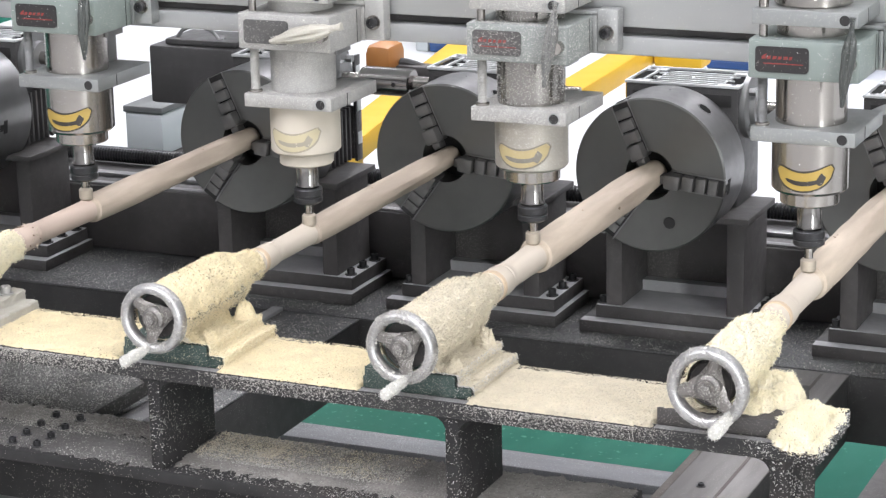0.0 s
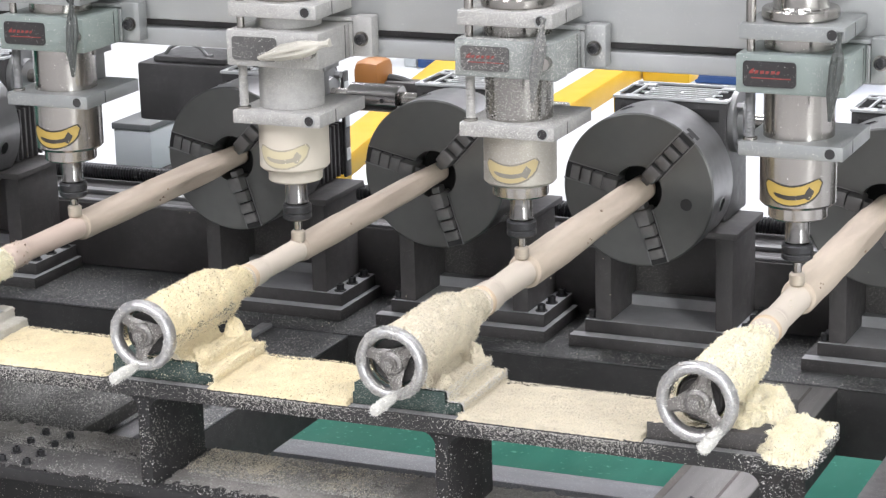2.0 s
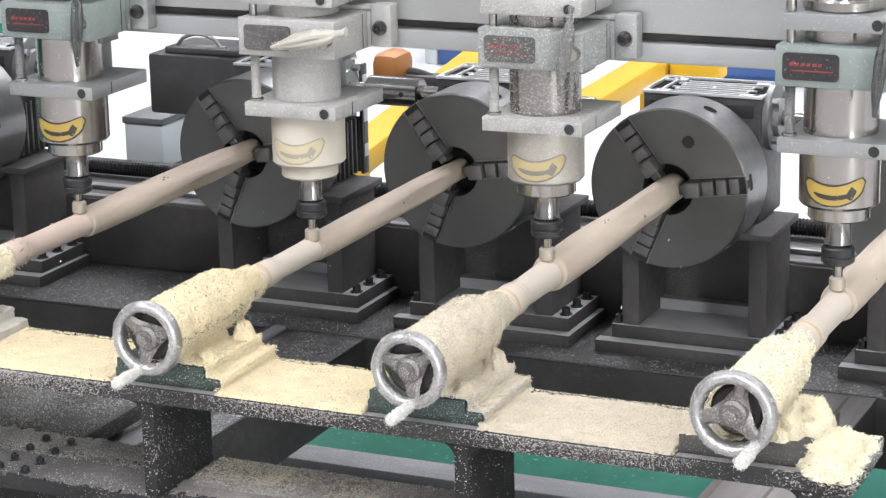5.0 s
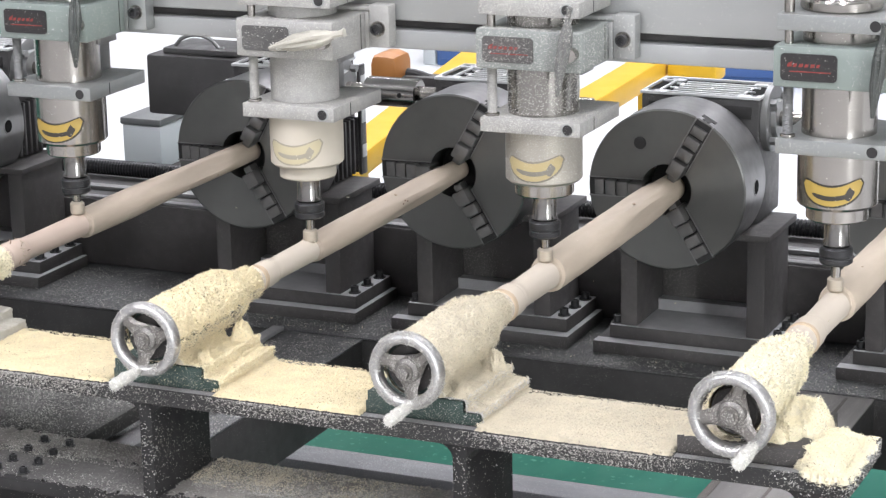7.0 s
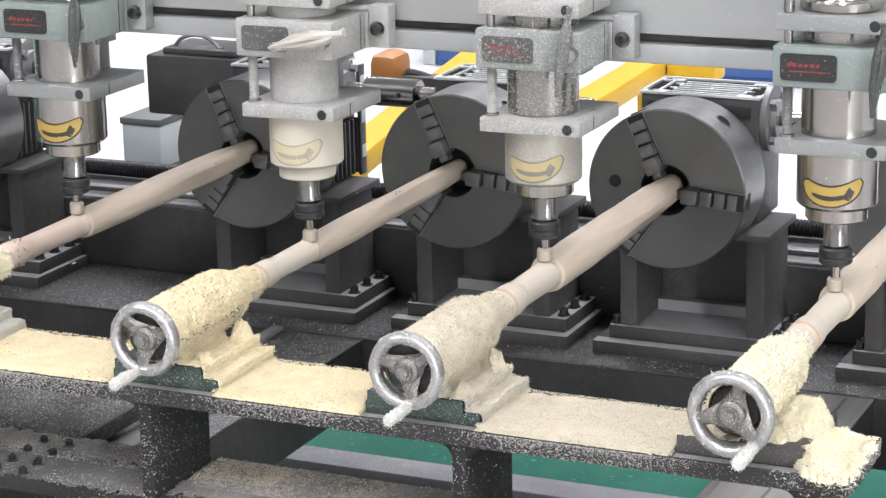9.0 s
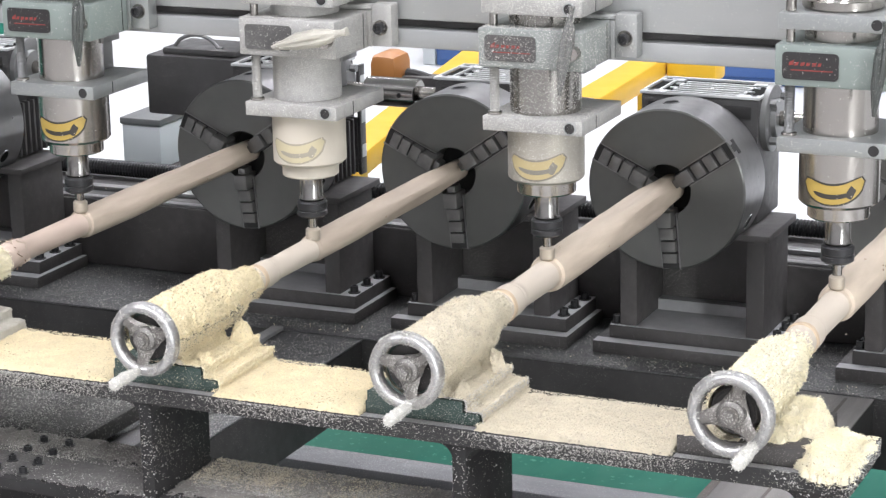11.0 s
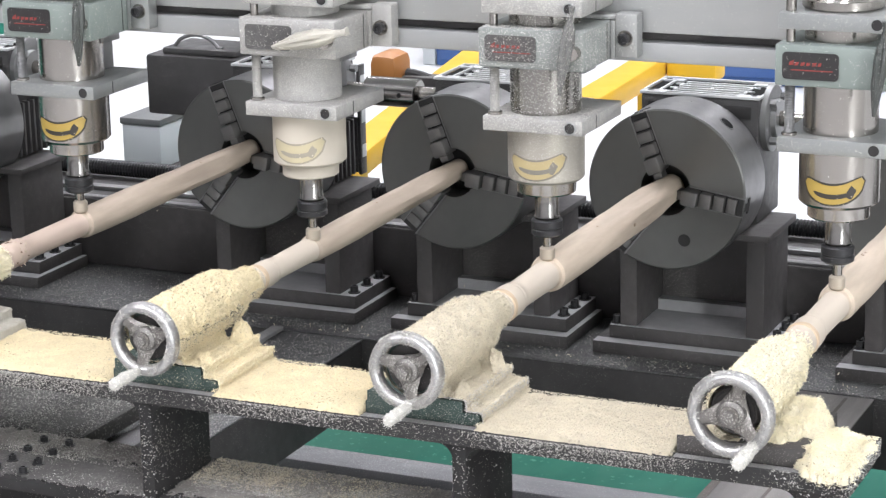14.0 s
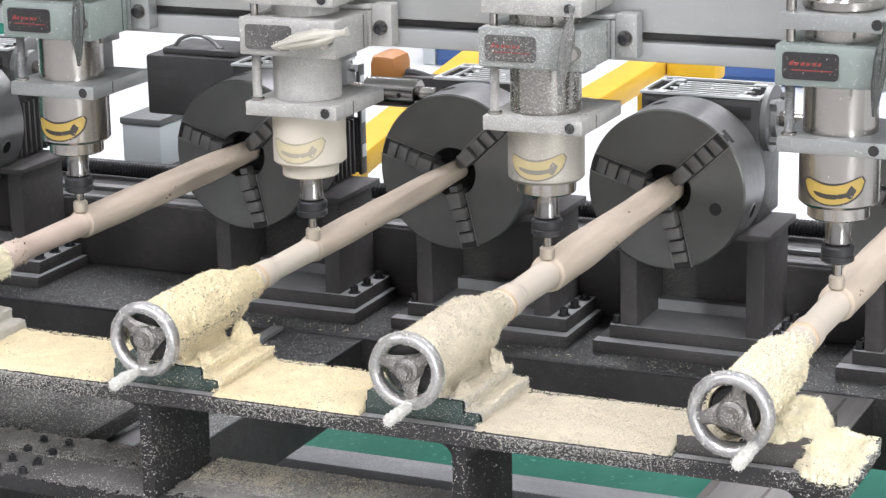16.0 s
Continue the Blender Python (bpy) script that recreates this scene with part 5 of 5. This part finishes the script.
def grey_box():
    t = thing("drive_housing", -0.966, 1.50, -0.19, "light grey sheet-metal drive housing with a dark lid", "machine housing")
    part("body", box(0, 0.086, 0, 0.20, 0, 0.085, 0.003), GREY_BOX, t)
    part("lid", box(-0.003, 0.089, -0.003, 0.203, 0.0855, 0.099, 0.002), GREY_LID, t, "dark grey lid")
    part("base", box(-0.01, 0.096, -0.01, 0.21, -0.04, -0.0005, 0.002), BLACK, t)
    part("column", box(0.0, 0.08, 0.02, 0.18, 0.19 - HZ, -0.0405, 0.002), BLACK, t)


def drive_motor():
    t = thing("drive_motor", -0.70, 1.17, 0.0, "black drive motor with a curved cable on top", "motor")
    part("housing", box(0.0, 0.215, 0, 0.12, 0.0, 0.108, 0.006), GEAR_BLACK, t)
    part("cap", box(0.03, 0.18, 0.01, 0.11, 0.1085, 0.120, 0.003), GEAR_BLACK, t)
    pts = [(0.045 + 0.011 * k, 0.03, 0.120 + 0.022 * math.sin(math.pi * min(1, k / 8)) ** 0.6) for k in range(10)]
    part("cable", tube(pts, 0.0035), GEAR_GREY, t, "grey metal-braided cable")
    part("mount", box(0.13, 0.215, 0.01, 0.11, -0.19, -0.0005, 0.003), BLACK, t)
    t = thing("orange_motor_cap", -0.376, 1.40, -0.19, "orange painted motor end cap behind the gearboxes", "motor")
    part("cap", box(0, 0.0585, 0, 0.08, 0.205, 0.276, 0.02), ORANGE, t)
    part("arm", box(0.059, 0.24, 0.02, 0.06, 0.215, 0.235, 0.004), BLACK, t)
    part("stem", box(0.20, 0.24, 0.02, 0.06, 0.0, 0.2145, 0.004), BLACK, t)
    pts = [(0.062 + 0.014 * k, 0.04, 0.236 - 0.0009 * k * k) for k in range(9)]
    part("hose", tube(pts, 0.010), RUBBER, t)


# ---- build ----
hall()
for lx, ly in ((-4.5, -3.7), (-1.5, -3.7), (1.5, -3.7), (4.5, -3.7), (-4.5, 5.5), (-1.5, 5.5), (1.5, 5.5), (4.5, 5.5)):
    strip_lamp(lx, ly, 5.0)
bed()
front_rail()
floor_bars()
lead_screw()
ALL_X = (-1.0,) + STATIONS + (1.12,)
chucks = [chuck(x) for x in ALL_X]
blanks = [blank(x, i) for i, x in enumerate(STATIONS)]
for i, x in enumerate(ALL_X):
    pedestal(x)
    gearbox(x, i < 2)
coupling(-0.232, 0.096)
for i, (x, turn) in enumerate(zip(STATIONS, (-8, -10, 9, 44))):
    tailstock(x, i, turn)
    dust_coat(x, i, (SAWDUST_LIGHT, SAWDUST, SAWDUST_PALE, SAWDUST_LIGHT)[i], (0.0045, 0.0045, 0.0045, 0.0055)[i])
beam = cross_beam()
spindles = [spindle_unit(x, n, b[0] + b[2] + 0.0005) for x, n, b in zip(STATIONS, (1, 3, 2, 0), BLANKS)]
yellow_frame((-0.86, 2.40), (-1.06, 3.55), 0.0)
yellow_frame((-0.535, 2.80), (-0.56, 3.56), 0.19)
blue_cabinet(-2.147, 5.59, 0.30, True)
blue_cabinet(-1.035, 5.60, 0.60, False)
grey_box()
drive_motor()


# ---- sawdust on the rail and bed ----
def rail_dust(x0, x1, material, seed, height=0.006):
    ob = solo("sawdust_layer", drift(x0, x1, 0.0345, 0.1795, height, seed, 150, 70, 0.008, -0.0762), material, 0, 0, 0, "layer of cream sawdust spread along the rail", "sawdust", "sawdust on the rail", "stuff", smooth=80)
    n = int((x1 - x0) * 48000)
    part("chips", grains(over(x0, x1, 0.033, 0.181, -0.0700, n, seed), 0.00115, seed, 0.35, 1.0, 0.5), CHIPS_GREY if seed == 3 else CHIPS, ob, smooth=0)
    rnd, edge = random.Random(seed * 31), []
    for k in range(int((x1 - x0) * 15000)):
        x = rnd.uniform(x0 - 0.08, x1 + 0.08)
        if x < 0.87 and rnd.random() < 0.5 + 0.5 * min(1.0, max(-0.8, min(x - x0, x1 - x) / 0.04)):
            edge.append((x, 0.033, -0.078 - 0.019 * rnd.random() ** 2))
    part("chips", grains(edge, 0.001, seed + 1), PALE_CHIPS, ob, smooth=0)


rail_dust(-0.62, -0.082, SAWDUST, 1)
rail_dust(0.070, 0.274, SAWDUST, 2)
rail_dust(0.424, 0.666, SAWDUST_PALE, 3)
cover = solo("sawdust_layer", drift(0.667, 0.742, 0.0485, 0.186, 0.005, 7, 50, 70, 0.006, -0.0536), SAWDUST_PALE, 0, 0, 0, "pale sawdust lying over the tailstock's base", "sawdust", "sawdust on the rail", "stuff", smooth=80)
part("chips", grains(over(0.667, 0.742, 0.048, 0.187, -0.0488, 2600, 71), 0.00105, 71), CHIPS_GREY, cover, smooth=0)
pile = thing("sawdust_heap", 0.827, 0.10, -0.076, "lumpy heap of cream sawdust at the rail's end", "sawdust", kind="stuff")
for k, (hx, hy, hz, rx, ry, hh) in enumerate((
        (0.010, -0.008, 0.0, 0.030, 0.054, 0.026), (-0.034, 0.050, 0.0, 0.034, 0.036, 0.044), (-0.048, 0.032, 0.0, 0.026, 0.040, 0.047), (-0.038, -0.008, 0.0, 0.020, 0.032, 0.038),
        (0.006, -0.043, 0.0, 0.030, 0.022, 0.025), (-0.020, 0.015, 0.0, 0.028, 0.036, 0.040), (-0.060, 0.012, 0.0, 0.023, 0.050, 0.039), (-0.048, -0.028, 0.0, 0.024, 0.024, 0.030), (0.014, 0.016, 0.0, 0.022, 0.036, 0.021), (0.024, -0.020, 0.0, 0.016, 0.036, 0.020), (0.022, 0.045, 0.0, 0.016, 0.022, 0.008))):
    h = heap(rx, ry, hh, 11 + k, 24, 60)
    h.transform(Matrix.Translation((hx, hy, hz)))
    spots = [tuple(v.co) for f in h.faces for v in f.verts if v.co.z > 0.002]
    rnd = random.Random(k)
    spots = [(p[0] + rnd.gauss(0, 0.0012), p[1] + rnd.gauss(0, 0.0012), p[2] + rnd.uniform(-0.0005, 0.001)) for p in rnd.sample(spots, min(4200, len(spots)))]
    part("lump", h, SAWDUST_LIGHT, pile, smooth=80)
    part("chips", grains(spots, 0.0010, 200 + k, 0.3, 1.0, 0.4), CHIPS_LIGHT, pile, smooth=0)
    fluff = [(p[0] * 1.03 - 0.03 * hx, p[1] * 1.03 - 0.03 * hy, p[2] + rnd.uniform(0.0005, 0.0022)) for p in rnd.sample(spots, min(420, len(spots)))]
    part("splinters", grains(fluff, 0.0016, 260 + k, 0.4, 0.55), CHIPS_LIGHT, pile, smooth=0)
part("chips", grains(over(-0.012, 0.044, -0.066, 0.077, 0.001, 2200, 5), 0.0018, 77), CHIPS_LIGHT, pile, smooth=0)
rnd = random.Random(19)
for k in range(15):  # clumps that cling to the rail's end and front edge
    if k < 9:
        place = (0.0405, -0.057 + 0.0128 * k + rnd.uniform(-0.004, 0.004), -rnd.uniform(0.0, 0.005))
    else:
        place = (-0.002 + 0.0085 * (k - 9), -0.0665, -rnd.uniform(0.0, 0.006))
    h = heap(rnd.uniform(0.005, 0.009), rnd.uniform(0.006, 0.010), rnd.uniform(0.005, 0.009), 60 + k, 8, 20, 0.4)
    h.transform(Matrix.Translation(place))
    bits = [v.co + Vector((rnd.gauss(0, 0.0012), rnd.gauss(0, 0.0012), rnd.gauss(-0.001, 0.0015))) for v in h.verts]
    part("clump", h, SAWDUST_LIGHT, pile, smooth=80)
    part("chips", grains(bits, 0.0016, 230 + k, 0.4, 0.6), CHIPS_LIGHT, pile, smooth=0)
bits = [(0.0458, rnd.uniform(-0.064, 0.077), -0.021 * rnd.random() ** 1.7) for _ in range(420)] + [(0.046 - 0.09 * rnd.random() ** 1.5, -0.0668, -0.021 * rnd.random() ** 1.9) for _ in range(330)]
bits += [(rnd.uniform(-0.013, 0.0035), -0.0648, -0.024 - 0.12 * rnd.random()) for _ in range(170)] + [(0.0047, rnd.uniform(-0.062, 0.07), -0.024 - 0.12 * rnd.random() ** 1.3) for _ in range(420)]
part("chips", grains(bits, 0.0012, 251), SPECK, pile, "crumbs stuck to the rail's end and its leg", smooth=0)
scatter = thing("scattered_chips", 0, 0, 0, "loose grey wood chips scattered over the black bed", "wood chips", kind="stuff")
part("chips", grains(over(-1.0, 0.9, 0.915, 1.13, -0.2845, 26000, 21, True), 0.0014, 21), GREY_CHIPS, scatter, smooth=0)
part("chips", grains(over(-0.9, -0.24, 0.2, 0.42, -0.2255, 9000, 22, True), 0.0012, 22), GREY_CHIPS, scatter, smooth=0)
part("chips", grains(over(-0.7, 0.6, 0.032, 0.19, -0.2236, 16000, 23, True), 0.0012, 23), GREY_CHIPS, scatter, smooth=0)
part("chips", grains(over(0.0, 0.30, 0.09, 0.193, -0.2232, 13000, 31, True), 0.0012, 31), PALE_CHIPS, scatter, smooth=0)
part("chips", grains(over(-0.6, -0.04, 0.115, 0.193, -0.2232, 12000, 32, True), 0.0012, 32), PALE_CHIPS, scatter, smooth=0)
part("chips", grains(over(-0.75, -0.24, 0.2, 0.42, -0.2255, 11000, 33, True), 0.0013, 33), GREY_CHIPS, scatter, smooth=0)
part("chips", grains(over(-0.015, 0.10, 0.12, 0.193, -0.2232, 3500, 41, True), 0.0013, 41), CHIPS_GREY, scatter, smooth=0)
part("chips", grains(over(-0.015, 0.30, 0.10, 0.193, -0.2232, 4500, 42, True), 0.0013, 42), CHIPS_GREY, scatter, smooth=0)
rnd = random.Random(63)
bits = []
for x0 in (-0.037, 0.394):
    bits += [(x0 + 0.018 * rnd.random(), 0.0353, -0.10 - 0.124 * rnd.random()) for _ in range(80)]
    bits += [(x0 + 0.0186, 0.036 + 0.14 * rnd.random() ** 2.2, -0.10 - 0.124 * rnd.random() ** 0.8) for _ in range(110)]
part("chips", grains(bits, 0.00105, 64), SPECK, scatter, smooth=0)
part("chips", grains(over(-0.31, -0.157, 0.2, 0.9, -0.2865, 9000, 24, True), 0.0014, 24), GREY_CHIPS, scatter, smooth=0)


def flying_chips(count):
    """Chips that leave a cutter, drift off and settle on the machine: each with the rows of its flight."""
    rnd, made = random.Random(8), []
    for k in range(count):
        x0 = rnd.choice(STATIONS)
        b = grains([(0, 0, 0)], rnd.uniform(0.0013, 0.0023), 300 + k)
        ob = solo("wood_chip", b, CHIPS_GREY, x0, YS, 0.018, "small pale wood chip thrown off by the cutter", "wood chip", "flying chips", smooth=0)
        start = Vector((x0 + rnd.uniform(-0.006, 0.006), YS + rnd.uniform(-0.012, 0.004), HZ + 0.008))
        if rnd.random() < 0.6:
            end = Vector((x0 + rnd.uniform(-0.22, 0.30), rnd.uniform(0.92, 0.965), HZ - 0.2835))
        else:
            end = Vector((min(x0 + rnd.uniform(0.09, 0.26), 0.80 + 0.05 * rnd.random()), rnd.uniform(0.05, 0.17), HZ - 0.069))
        t0, span, top = rnd.uniform(0.1, 14.0), rnd.uniform(0.8, 1.7), rnd.uniform(0.02, 0.14)
        rows = [(0.0, start, 0), (t0, start, 0)]
        for f in (0.2, 0.4, 0.6, 0.8, 1.0):
            p = start.lerp(end, f)
            p.z = start.z + (end.z - start.z) * f * f + 4 * top * f * (1 - f) * 0.6
            rows.append((t0 + span * f, p, 70 * f * 5))
        rows.append((16.0, end, 350))
        made.append((ob, [(t, pose(*p, a, 0.6 * a, 0)) for t, p, a in rows]))
    return made


chips = flying_chips(200)


# ---- what moves ----
def turned(t):
    """The chucks' angle: they slow a little while the beam is shifted."""
    if t <= 9.2:
        return -6.0 + 26.7 * t
    if t >= 11.3:
        return 281.0 + 26.0 * (t - 11.3)
    return 239.6 + 41.4 * (t - 9.2) / 2.1


def motions():
    times = [0.5 * k for k in range(19)] + [9.2, 9.7, 10.2, 10.7, 11.3] + [11.5 + 0.5 * k for k in range(10)]
    for i, c in enumerate(chucks):
        x = ALL_X[i]
        walk(c, [(t, pose(x, L, HZ, 0, -turned(t), 0)) for t in times])
    for x, w in zip(STATIONS, blanks):
        walk(w, [(t, pose(x, 0, HZ + BLANKS[STATIONS.index(x)][2], 0, -turned(t), 0)) for t in times])
    shift = ((0.0, -0.0095), (9.2, -0.0095), (9.7, -0.008), (10.7, -0.0015), (11.3, 0.0), (16.0, 0.0))
    for x, s in zip(STATIONS, spindles):
        low = -0.004 if x == 0.0 else 0.0
        walk(s, [(t, pose(x - low, YS + d, HZ + low)) for t, d in shift])
    walk(beam, [(t, pose(0, YS + d, HZ)) for t, d in shift])
    for ob, rows in chips:
        walk(ob, rows)


motions()
